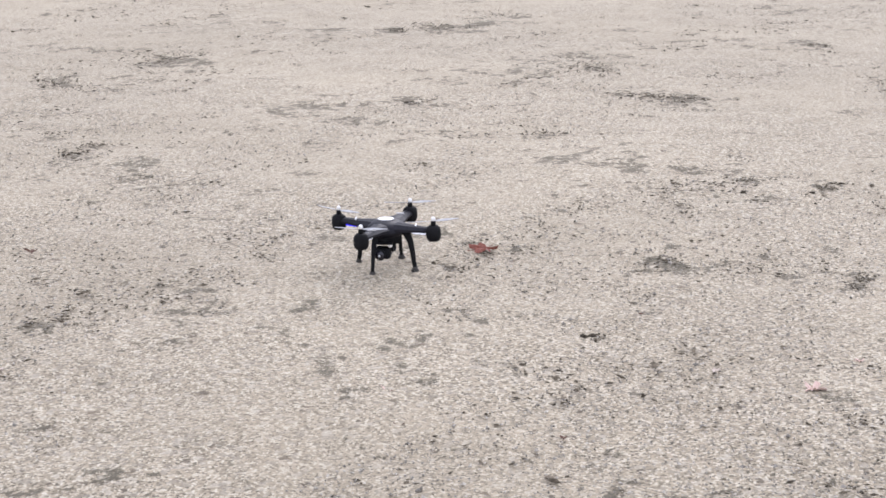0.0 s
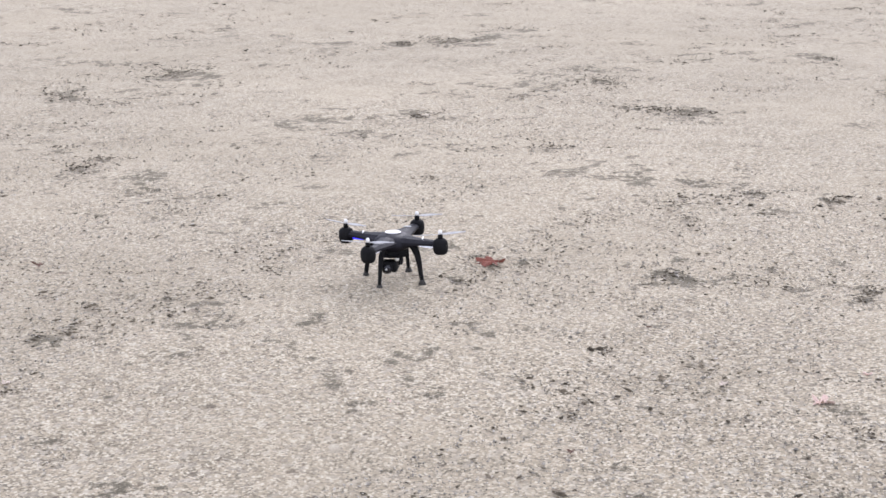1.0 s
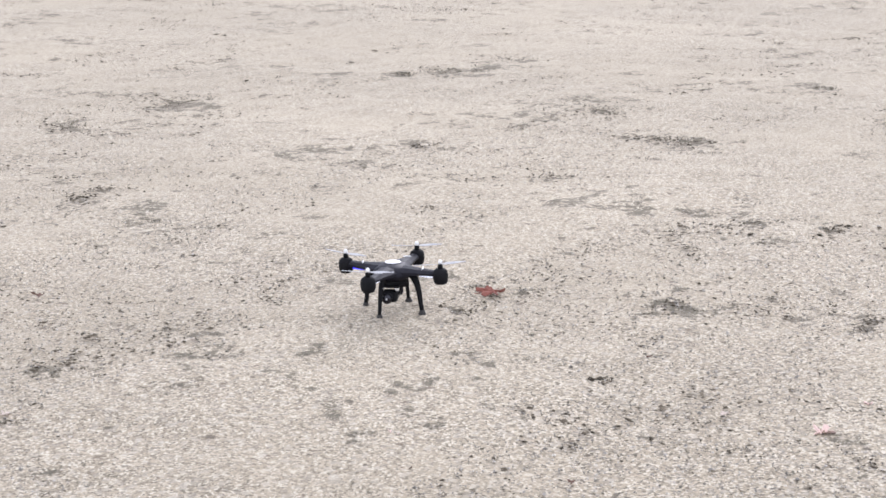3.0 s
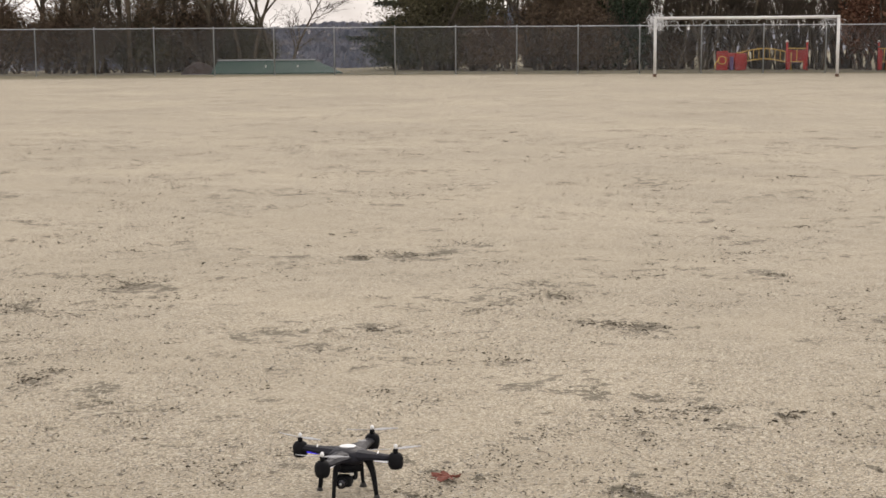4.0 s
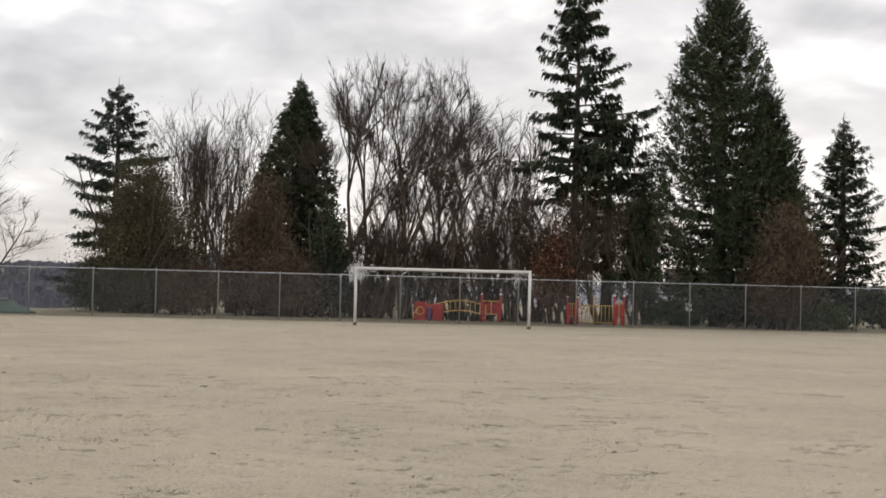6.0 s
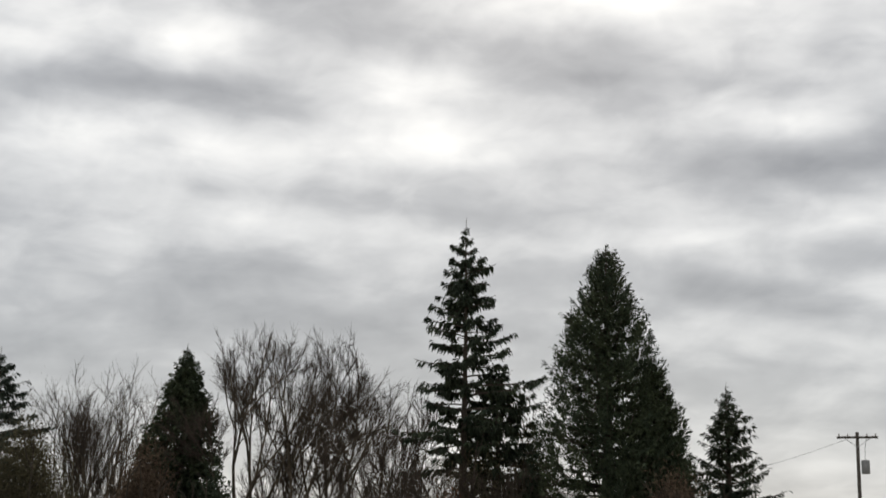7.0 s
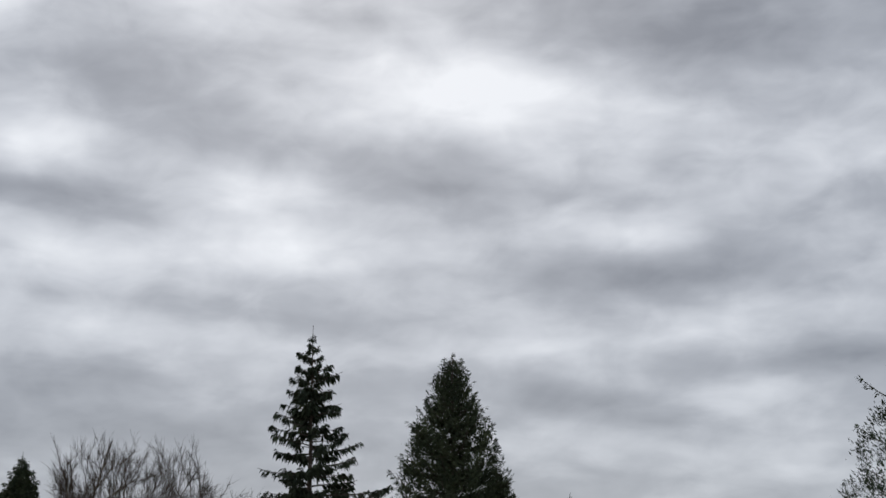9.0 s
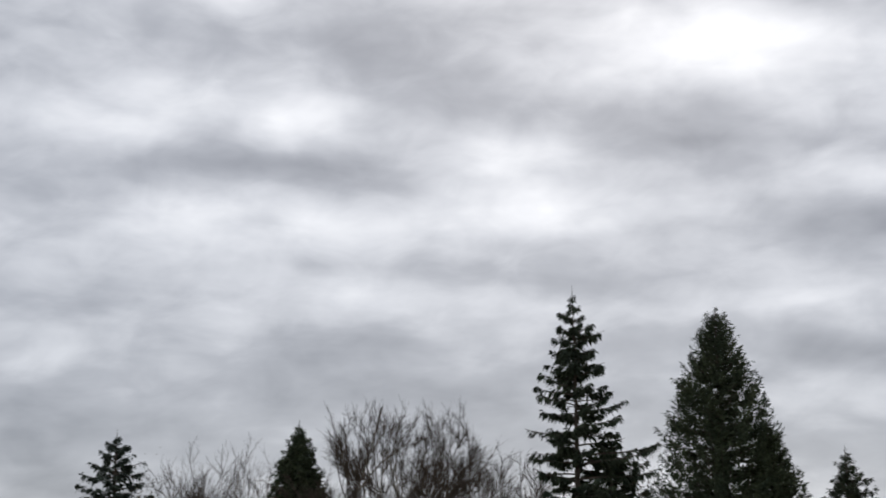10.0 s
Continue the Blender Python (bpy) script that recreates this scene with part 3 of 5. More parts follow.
    tagged(part("branchwork", boughs, BARK, t), kind="stuff")
    part("needle_crown", spray_mesh("needle_crown", mat, base, way, side, length, length * rng.uniform(*slim, len(base)), hang), mat, t)
    return t


def leafy(name, at, label, category, seed, size, mat, n, leaf=.22, stems=6, lumps=14, group="", kind="", slim=(.45, .8), rise=-.15, cone=.35):
    """A shrub or leaf-clad tree: stems, and leaves gathered in uneven lumps inside an egg-shaped outline."""
    rng = np.random.default_rng(seed)
    t = thing(name, at, label, category, group)
    sx, sy, sz = size
    for i in range(stems):
        wood = Mesh()
        q = rng.uniform(0, 6.28)
        d = Vector((math.cos(q) * .5 * sx / sz, math.sin(q) * .5 * sy / sz, 1))
        pts = walk_branch(rng, Vector((rng.normal(0, sx * .12), rng.normal(0, sy * .12), -.15)), d, sz * rng.uniform(.7, 1), 6, .1, .04)
        r = .012 * sz + .02
        wood.tube(pts, [r * (1 - .8 * k / 6) for k in range(7)], 5, cap=False)
        for _ in range(5):
            p, d1 = along(pts, rng.uniform(.25, .95))
            tw = walk_branch(rng, p, sideways(rng, d1, .7), sz * .22, 3, .15, .05)
            wood.tube(tw, [r * .35, r * .25, r * .15, r * .08], 3, cap=False)
        part("stem", wood, BARK, t)
    c = rng.uniform(-1, 1, (lumps, 3))
    c = unit(c) * rng.uniform(.2, .78, lumps)[:, None]
    k = rng.integers(0, lumps, n)
    p = c[k] + rng.normal(0, .27, (n, 3)) * rng.uniform(.6, 1.3, lumps)[k][:, None]
    taper = 1 - cone * np.clip(p[:, 2], -1, 1.2)
    p = np.stack([p[:, 0] * sx * .5 * taper, p[:, 1] * sy * .5 * taper, sz * .5 + p[:, 2] * sz * .5], 1)
    p = p[p[:, 2] > .02]
    m = len(p)
    way = unit(rng.normal(0, 1, (m, 3)) + np.array([0, 0, rise]))
    side = unit(np.cross(way, rng.normal(0, 1, (m, 3))))
    L = leaf * rng.uniform(.6, 1.4, m)
    part("leaves", spray_mesh("leaves", mat, p, way, side, L, L * rng.uniform(*slim, m), .15), mat, t)
    return t


def stand(az, dist, turn=0.0, scale=1.0, tall=1.0):
    x, y = polar(az, dist)
    return pose(x, y, gz(x, y), 0, 0, turn) @ Matrix.Diagonal((scale, scale, scale * tall, 1))


# the conifers
FIR = [(0, .1), (.5, .25), (1.2, .58), (2.0, 1.0), (2.6, 1.55), (3.8, 1.7), (5.4, 2.55), (6.9, 3.05), (8.6, 3.75), (12, 4.3), (20, 4.5)]
TALL_CEDAR = [(0, .05), (.6, .35), (1.5, .8), (3.2, 1.3), (3.8, 1.5), (4.5, 2.05), (6.4, 2.6), (8.3, 3.1), (10, 3.6), (14, 4.7), (20, 5.2)]
LOW_CEDAR = [(0, .05), (.6, .3), (1.6, .75), (2.6, 1.1), (4.0, 1.6), (6.0, 2.3), (9, 2.8), (14, 3.1)]
OPEN_CEDAR = [(0, .15), (.7, .9), (2.0, 1.7), (3.2, 2.1), (4.4, 3.0), (6.0, 3.5), (8, 3.7), (13, 3.9)]
SMALL_FIR = [(0, .1), (.6, .35), (1.3, .6), (2.2, 1.15), (3.4, 1.55), (5.0, 2.2), (7, 2.7), (12, 3.2)]
conifer("conifer", stand(0.5, 84), "open grey-green cedar with drooping tiered boughs behind the fence", 11, 12.6, BLUEFIR, outline=OPEN_CEDAR, loose=.3, gap=1.0, per=7, droop=.09, lift=.10, dens=36, leaf=.36, hang=.4, ragged=.55, odd=.3, spike=.5)
conifer("conifer", stand(7.42, 84), "dense dark green pointed conifer behind the fence", 12, 13.5, CEDAR, outline=LOW_CEDAR, gap=.33, per=7, droop=.2, lift=.2, dens=26, leaf=.46, ragged=.5, hang=.4, bare=.02, tufts=300, tuft=(.8, .3), spike=.3)
conifer("conifer", stand(18.2, 82), "tall open fir with tiered boughs and drooping sprays", 27, 20.5, NEEDLE, outline=FIR, loose=.4, skew=.14, toward=-.32, gap=.92, per=7, droop=.12, lift=.2, dens=25, leaf=.38, ragged=.45, odd=.12, hang=.55, bare=.35, slim=(.2, .4), spike=.7, trunk=.25)
conifer("conifer", stand(23.76, 82), "tall dense dark green cedar with a ragged outline", 14, 19.5, CEDAR, outline=TALL_CEDAR, gap=.46, per=8, droop=.12, lift=.45, dens=24, leaf=.42, odd=.3, ragged=.6, hang=.1, bare=.03, trunk=.4, tufts=1150, tuft=(1.15, .3), spike=.2)
conifer("conifer", stand(28.3, 84), "smaller dark fir with upturned tiered boughs", 15, 11.7, NEEDLE, outline=SMALL_FIR, loose=.4, gap=.5, per=7, droop=.06, lift=.18, dens=26, leaf=.38, ragged=.5, hang=.3, bare=.05, odd=.25, spike=.3)
conifer("conifer", stand(25.5, 81), "dense cedar grown into a taller one", 18, 13.0, CEDAR, outline=LOW_CEDAR, gap=.36, per=8, droop=.14, lift=.42, dens=25, leaf=.46, ragged=.5, hang=.1, bare=.03, tufts=380, tuft=(1.0, .34))
conifer("conifer", stand(26.5, 87), "small dark conifer beside a taller cedar", 16, 7.8, CEDAR, outline=LOW_CEDAR, gap=.4, per=6, dens=20, leaf=.42, bare=.03, tufts=160, tuft=(.7, .28))
conifer("conifer", stand(19.5, 83), "open dark fir half hidden by a taller one", 17, 12.3, NEEDLE, outline=[(0, .3), (1.5, 1.7), (4, 3.1), (12, 3.9)], loose=.45, gap=.85, per=6, droop=.14, lift=.24, dens=20, leaf=.44, ragged=.5, hang=.6, bare=.25)
conifer("conifer", stand(43.2, 66), "tall open dark pine with tufted rising boughs beside the field", 19, 18.2, NEEDLE, outline=[(0, .5), (3, 2.2), (6, 4.0), (9.5, 5.6), (20, 5.8)], loose=.45, gap=1.1, per=7, droop=-.06, lift=.1, dens=16, leaf=.34, ragged=.4, hang=.0, bare=.3, odd=.3, tufts=480, tuft=(.5, .5))


# leafless trees: a few kinds, repeated
def bare_kind(seed, label, **shape):
    wood, crown = bare_tree_meshes(seed, **shape)
    return label, wood.data("trunk", MOSSBARK, True), crown.data("twig_crown", TWIG)


KINDS = {
    "maple": bare_kind(31, "leafless multi-stemmed maple with rising limbs", tall=12.2, stems=5, spread=.27, limbs=11, branches=7, twigs=6, thick=.17),
    "poplar": bare_kind(33, "leafless clump of slender upright stems", tall=11.5, stems=8, spread=.13, limbs=9, branches=5, twigs=4, upright=.2, thick=.09),
    "single": bare_kind(34, "leafless single-trunked tree with arching branches", tall=11.5, stems=1, spread=0, lean=.08, limbs=26, branches=8, twigs=6, thick=.26),
    "leaning": bare_kind(35, "leafless leaning tree with low sweeping branches", tall=9.0, stems=2, spread=.35, limbs=12, branches=8, twigs=7, upright=.05, thick=.15),
}
for kind, seed, shape in (("dome", 36, {"tall": 13.4, "stems": 2, "thick": .17}), ("wide_dome", 37, {"tall": 13.4, "stems": 3, "open_": .38, "low": .2, "high": .36}),
                          ("fan", 38, {"tall": 11.0, "stems": 3, "open_": .40, "thick": .12, "depth": 6}), ("stand", 40, {"tall": 9.5, "stems": 6, "open_": .20, "lift": .05, "dome": .25, "thick": .085, "depth": 5, "low": .06, "high": .2})):
    wood, crown = dome_tree_meshes(seed, **shape)
    KINDS[kind] = ("leafless tree with forking limbs and a rounded crown of fine twigs", wood.data("trunk", MOSSBARK, True), crown.data("twig_crown", TWIG))


def bare_tree(kind, az, dist, turn, scale, tall=1.0):
    label, wood, crown = KINDS[kind]
    t = thing("bare_tree", stand(az, dist, turn, scale, tall), label, "tree", "trees behind the fence")
    part("trunk", wood, MOSSBARK, t)
    part("twig_crown", crown, TWIG, t)


for row in (("wide_dome", -10.3, 80, 20, 1.05, .95), ("dome", -8.5, 82, 80, 1.15, .95), ("dome", -6.9, 80, 230, 1.0, .95), ("fan", -5.9, 79, 200, 1.05, .85), ("leaning", -4.5, 79.5, 20, .85, .72),
            ("dome", -13.2, 82, 50, 1.1, 1.0), ("maple", -16, 82, 0, 1, 1), ("poplar", -11.5, 78, 30, .5, .5), ("poplar", -7.4, 78.4, 130, .48, .5),
            ("poplar", 3.2, 85, 10, 1.0, .97), ("poplar", 5.0, 86, 120, 1.03, .99), ("stand", 4.2, 83, 200, 1.0, 1.12),
            ("dome", 9.7, 84, 30, 1.02, 1.1), ("wide_dome", 12.0, 83, 100, 1.06, 1.06), ("wide_dome", 13.3, 87, 220, .95, 1.0), ("fan", 14.9, 84, 250, 1.1, 1.02), ("stand", 11.0, 86, 10, 1.0, .95),
            ("fan", 15.6, 82, 130, .95, .92), ("fan", 16.9, 84, 20, .9, .85), ("fan", 17.4, 79, 95, .8, .85), ("fan", 20.6, 80, 45, .8, .85), ("single", 19.2, 79, 160, .72, .8),
            ("stand", 9.9, 80, 70, .8, .72), ("fan", 10.6, 79.6, 300, .72, .62), ("fan", 12.6, 80.4, 160, .72, .62), ("fan", 14.0, 79.8, 60, .7, .62), ("fan", 9.2, 81.5, 15, .75, .62), ("dome", -12.0, 79.4, 15, .95, 1.0), ("stand", 11.6, 79, 210, .8, .7), ("stand", 14.4, 79.4, 40, .8, .72), ("leaning", 12.9, 79, 100, .8, .8),
            ("stand", 15.9, 78.6, 15, .7, .68), ("poplar", 8.0, 78.6, 30, .5, .5), ("poplar", 2.8, 78.4, 300, .5, .5),
            ("single", 32.2, 118, 90, .42, .42), ("fan", 31.4, 122, 10, .42, .42)):
    bare_tree(*row)

# leaf-clad trees and thickets
TH = "thicket behind the fence"
leafy("ivy_clad_tree", stand(1.55, 80), "olive-brown ivy-clad tree behind the fence", "tree", 41, (6.2, 3.5, 9.0), IVY, 60000, .13, lumps=70, stems=8, slim=(.3, .5), rise=.3, cone=.55)
leafy("brown_bush", stand(6.0, 79.5), "tall reddish-brown bush behind the fence", "bush", 42, (3.9, 3, 7.4), BRUSH, 34000, .3, lumps=60, stems=14, slim=(.07, .14), rise=1.0)
leafy("brown_bush", stand(3.6, 78), "low brown bush behind the fence", "bush", 43, (3.6, 3, 2.5), BRUSH, 12000, .3, lumps=26, stems=10, slim=(.07, .14), rise=1.0)
leafy("rust_leaved_tree", stand(17.6, 78), "young tree with rusty dead leaves", "tree", 44, (3.2, 2.6, 5.6), RUST, 6500, .15, lumps=34, stems=10)
leafy("brown_bush", stand(26.3, 78), "brown leafless-looking bush behind the fence", "bush", 45, (4.2, 3, 6.4), BRUSH, 26000, .3, lumps=34, stems=14, slim=(.07, .14), rise=1.0)
leafy("evergreen_tree", stand(18.6, 81), "dark evergreen mass below a fir", "tree", 46, (5.8, 4, 8.6), IVY, 10500, .17, lumps=60, slim=(.2, .4))
leafy("evergreen_tree", stand(20.8, 83), "dark evergreen mass behind the fence", "tree", 47, (3.6, 3, 9.2), IVY, 14000, .2, lumps=50, slim=(.2, .4))
for i, (az, h) in enumerate(((10.4, 5.0), (12.0, 5.2), (13.5, 5.6), (15.0, 6.0), (16.5, 6.6))):
    leafy("brown_bush", stand(az, 81.5), "sparse brown twiggy bush among bare trees", "bush", 54 + i, (3.4, 3, h), BRUSH, 3200, .3, lumps=44, stems=14, slim=(.07, .14), rise=1.0)
for i, (az, w, h, n) in enumerate(((-11.6, 4.8, 6.2, 9500), (-9.2, 4.4, 5.6, 9500), (-7.3, 3.8, 4.9, 8500))):
    leafy("brown_bush", stand(az, 81), "brown twiggy bush among bare maples behind the fence", "bush", 70 + i, (w, 3, h), BRUSH, n, .3, lumps=44, stems=14, slim=(.07, .14), rise=1.0)
leafy("holly_bush", stand(8.7, 79), "dark green holly bush below a conifer", "bush", 48, (2.8, 2.6, 6.2), NEEDLE, 15000, .13, lumps=26)
leafy("brown_bush", stand(7.0, 78.5), "brown thicket bush behind the fence", "bush", 49, (4.4, 3, 3.6), BRUSH, 16000, .3, lumps=30, stems=12, slim=(.07, .14), rise=1.0)
for i, (az, w, h, mat) in enumerate(((-12.5, 5, 3.6, BRUSH), (-10.0, 4.5, 2.9, IVY), (-7.9, 4.5, 3.1, BRUSH), (-6.0, 3.4, 2.6, IVY), (-15, 5, 4, BRUSH),
                                     (.2, 3.2, 3.0, NEEDLE), (2.2, 4.0, 3.2, IVY), (10.3, 2.6, 2.0, BRUSH))):
    leafy("thicket_bush", stand(az, 80 + i % 3), "dense brown-green thicket bush behind the fence", "bush", 60 + i, (w, 3, h), mat, 20000, .28, lumps=40, stems=12, group=TH, slim=(.07, .14), rise=1.0)
for i, (az, w, h) in enumerate(((21.7, 2.6, 1.25), (22.6, 2.2, 1.0), (27.7, 3.6, 1.5))):
    leafy("hedge", stand(az, 81 if i < 2 else 79), "low clipped green hedge behind the fence", "hedge", 80 + i, (w, 1.4, h), HEDGE, 4000, .12, lumps=26, stems=4)
for i, az in enumerate((25.0, 29.6, 31.5, 34.5, 37.5)):
    leafy("dark_bush", stand(az, 88 + i), "dark evergreen bush in the shade of trees", "bush", 90 + i, (5, 3, 2.6 - .2 * (i > 2)), NEEDLE, 5000, .22, lumps=20)


# ---- the chain-link fence ----
def build_fence():
    at = Matrix.Translation((FENCE_AT.x, FENCE_AT.y, 0)) @ Matrix.Rotation(radians(-4.5), 4, "Z")
    f = thing("chain_link_fence", at, "tall galvanised chain-link fence along the field", "fence")
    first, last = -13, 17
    post = Mesh()
    post.lathe([(.032, -.3), (.032, 2.27), (.038, 2.28), (.038, 2.30), (.02, 2.33), (.004, 2.34)], 8)
    pm = post.data("post", GALV, True)
    xs = [(k + .35) * BAY for k in range(first, last)]
    for x in xs:
        p = at @ Vector((x, 0, 0))
        part("post", pm, GALV, f, at=Matrix.Translation((x, 0, gz(p.x, p.y))))
    zs = [gz(*(at @ Vector((x, 0, 0))).xy) for x in xs]
    rail = Mesh()
    rail.tube([(x, -.02, z + 2.25) for x, z in zip(xs, zs)], [.024] * len(xs), 7)
    part("top_rail", rail, GALV, f, smooth=True)
    low = Mesh()
    low.tube([(x, -.02, z + .06) for x, z in zip(xs, zs)], [.005] * len(xs), 5)
    part("tension_wire", low, WIRE, f)
    wires, pitch, tall = Mesh(), .055, 2.2
    # each wire is one thin three-sided strand
    x, end = xs[0], xs[-1]
    z0 = -.12
    while x < end:
        for sgn in (-1, 1):
            a, b = Vector((x, 0, z0)), Vector((x + sgn * tall * .9, 0, z0 + tall))
            o = [Vector((.0022, 0, 0)), Vector((-.0022, .0015, 0)), Vector((-.0011, -.002, 0))]
            wires.add([tuple(p + q) for p in (a, b) for q in o], [(0, 1, 4, 3), (1, 2, 5, 4), (2, 0, 3, 5)])
        x += pitch
    part("wire_mesh", wires, WIRE, f, "woven diamond wire mesh")


build_fence()


# ---- the football goal ----
def build_goal():
    (xl, yl), (xr, yr) = polar(9.76, 61.9), polar(16.53, 61.9)
    turn = math.degrees(math.atan2(yr - yl, xr - xl))
    mid = Vector(((xl + xr) / 2, (yl + yr) / 2))
    wide = math.hypot(xr - xl, yr - yl)
    z = gz(*mid)
    g = thing("football_goal", pose(mid.x, mid.y, z, 0, 0, turn), "white steel football goal with remnants of its net", "goal")
    for s in (-1, 1):
        m = Mesh()
        m.tube([(s * wide / 2, 0, .1), (s * wide / 2, 0, 2.42)], [.062, .062], 14)
        p = part("goal_post", m, WHITE, g, smooth=True)
        b = Mesh()
        b.lathe([(.075, -.1), (.075, .1), (.066, .12)], 12, Matrix.Translation((s * wide / 2, 0, 0)))
        part("base_sleeve", b, RUSTY, p, "rusty steel base sleeve")
        bar = Mesh()
        bar.tube([(s * wide / 2, .05, 2.36), (s * wide / 2, .75, 2.30)], [.022, .022], 8)
        part("net_support", bar, WHITE, g, smooth=True)
    m = Mesh()
    m.tube([(-wide / 2 - .06, 0, 2.40), (0, 0, 2.385), (wide / 2 + .06, 0, 2.40)], [.06] * 3, 14)
    part("crossbar", m, WHITE, g, smooth=True)
    # tangles of torn net
    rng = np.random.default_rng(3)
    for x, z0, n, wx, wz in ((-wide / 2 + .05, 2.30, 170, .20, .17), (-wide / 2 + .75, 2.28, 12, .18, .2), (-.1, 2.36, 9, .45, .05), (1.2, 2.37, 9, .3, .06), (wide / 2 - .5, 2.3, 34, .24, .17), (-1.7, 2.37, 7, .4, .05)):
        net = Mesh()
        for _ in range(n):
            p = Vector((x + rng.normal(0, wx), .04 + rng.normal(0, .06), z0 + rng.normal(0, wz)))
            net.tube(walk_branch(rng, p, Vector((rng.normal(0, .6), rng.normal(0, .3), -1)), rng.uniform(.15, .4), 4, .45, -.1), [.008] * 5, 4, cap=False)
        tagged(part("net_remnant", net, NET, g, "tangled torn white net"), kind="stuff")


build_goal()


# ---- the playground ----
def play_tower(az, dist, tall, wide, label):
    x, y = polar(az, dist)
    t = thing("play_tower", pose(x, y, gz(x, y), 0, 0, -az), label, "play tower", "playground")
    for sx in (-1, 1):
        for sy in (-1, 1):
            m = Mesh()
            m.tube([(sx * wide / 2, sy * .5, -.1), (sx * wide / 2, sy * .5, tall)], [.055, .055], 10)
            p = part("post", m, RED, t, smooth=True)
            c = Mesh()
            c.lathe([(.05, 0), (.075, .03), (.065, .08), (.02, .11)], 10, Matrix.Translation((sx * wide / 2, sy * .5, tall)))
            part("cap", c, CAP, p, "pale round cap")
    m = Mesh()
    m.box((wide - .1, .04, tall * .42), Matrix.Translation((0, .5, tall * .5)), .01)
    part("back_panel", m, RED, t)
    for sx in (-1, 1):
        m = Mesh()
        m.box((.16, .04, tall * .72), Matrix.Translation((sx * (wide / 2 - .1), -.52, tall * .38)), .01)
        part("side_panel", m, RED, t)
    m = Mesh()
    m.box((wide, 1.0, .06), Matrix.Translation((0, 0, tall * .28)), .01)
    part("deck", m, PURPLE, t)
    for h in (.78, .3):
        m = Mesh()
        m.tube([(-wide / 2, -.5, tall * h), (wide / 2, -.5, tall * h)], [.028, .028], 8)
        part("rail", m, YELLOW, t, smooth=True)
    m = Mesh()
    m.tube([(0, -.5, tall * .3), (0, -.5, tall * .78)], [.022, .022], 8)
    part("bar", m, YELLOW, t, smooth=True)
    return t


def play_crawl(az, dist):
    """Low red crawl panels with round openings."""
    x, y = polar(az, dist)
    t = thing("crawl_tunnel", pose(x, y, gz(x, y), 0, 0, -az), "low red and purple plastic crawl tunnel with panels", "play tunnel", "playground")
    for i, (px, w, h) in enumerate(((-.5, .6, .98), (-.02, .2, .7), (.42, .55, .86))):
        bm = bmesh.new()
        bmesh.ops.create_cube(bm, size=1)
        for v in bm.verts:
            v.co = Vector((px + v.co.x * w, -.3 + v.co.y * .08, h / 2 + v.co.z * h))
        bmesh.ops.bevel(bm, geom=bm.edges[:], offset=.03, segments=2, affect="EDGES", profile=.5)
        m = Mesh()
        m.take(bm)
        p = part("panel", m, RED if i != 1 else PURPLE, t)
        if i != 1:
            ring = Mesh()
            ring.tube([(px + .2 * math.cos(q), -.36, h * .52 + .2 * math.sin(q)) for q in (6.2832 * j / 14 for j in range(15))], [.03] * 15, 6)
            part("ring", ring, YELLOW if i == 0 else RED, p)
    m = Mesh()
    m.tube([(-.78, .2, .46), (0, .2, .46), (.75, .2, .46)], [.42, .42, .42], 18)
    part("tunnel", m, RED, t, smooth=True)
    m = Mesh()
    m.tube([(-.88, -.4, -.02), (-.84, -.4, .35), (-.66, -.4, .55)], [.03] * 3, 8)
    part("hand_grip", m, YELLOW, t, smooth=True)
    return t


def play_bridge(az, dist, wide):
    x, y = polar(az, dist)
    t = thing("arched_bridge", pose(x, y, gz(x, y), 0, 0, -az), "yellow arched play bridge with tubular railings", "play bridge", "playground")
    n = 10
    arc = [(wide * (i / n - .5), .25 * math.sin(math.pi * i / n)) for i in range(n + 1)]
    for sy in (-.35, .35):
        for h in (.32, .85):
            m = Mesh()
            m.tube([(px, sy, pz + h) for px, pz in arc], [.032] * (n + 1), 8)
            part("rail", m, YELLOW, t, smooth=True)
        for px, pz in arc[1:-1:1]:
            m = Mesh()
            m.tube([(px, sy, pz + .32), (px, sy, pz + .85)], [.018] * 2, 6)
            part("baluster", m, YELLOW, t, smooth=True)
    for px, pz in arc[::1]:
        m = Mesh()
        m.box((wide / n * .9, .7, .03), Matrix.Translation((px, 0, pz + .30)))
        part("plank", m, PURPLE, t)
    for px in (-wide / 2, wide / 2):
        for sy in (-.35, .35):
            m = Mesh()
            m.tube([(px, sy, -.1), (px, sy, .9)], [.035] * 2, 8)
            part("leg", m, YELLOW, t, smooth=True)


def play_rail(az, dist, wide):
    x, y = polar(az, dist)
    t = thing("yellow_railing", pose(x, y, gz(x, y), 0, 0, -az), "yellow painted tubular railing between play towers", "railing", "playground")
    for h in (.12, 1.0):
        m = Mesh()
        m.tube([(-wide / 2, 0, h), (wide / 2, 0, h)], [.03] * 2, 8)
        part("rail", m, YELLOW, t, smooth=True)
    k = 10
    for i in range(k + 1):
        m = Mesh()
        px = wide * (i / k - .5)
        m.tube([(px, 0, .12 if i % 5 else -.1), (px, 0, 1.0 if i != 5 else 1.55)], [.02 if i % 5 else .035] * 2, 8)
        part("baluster" if i % 5 else "upright", m, YELLOW, t, smooth=True)


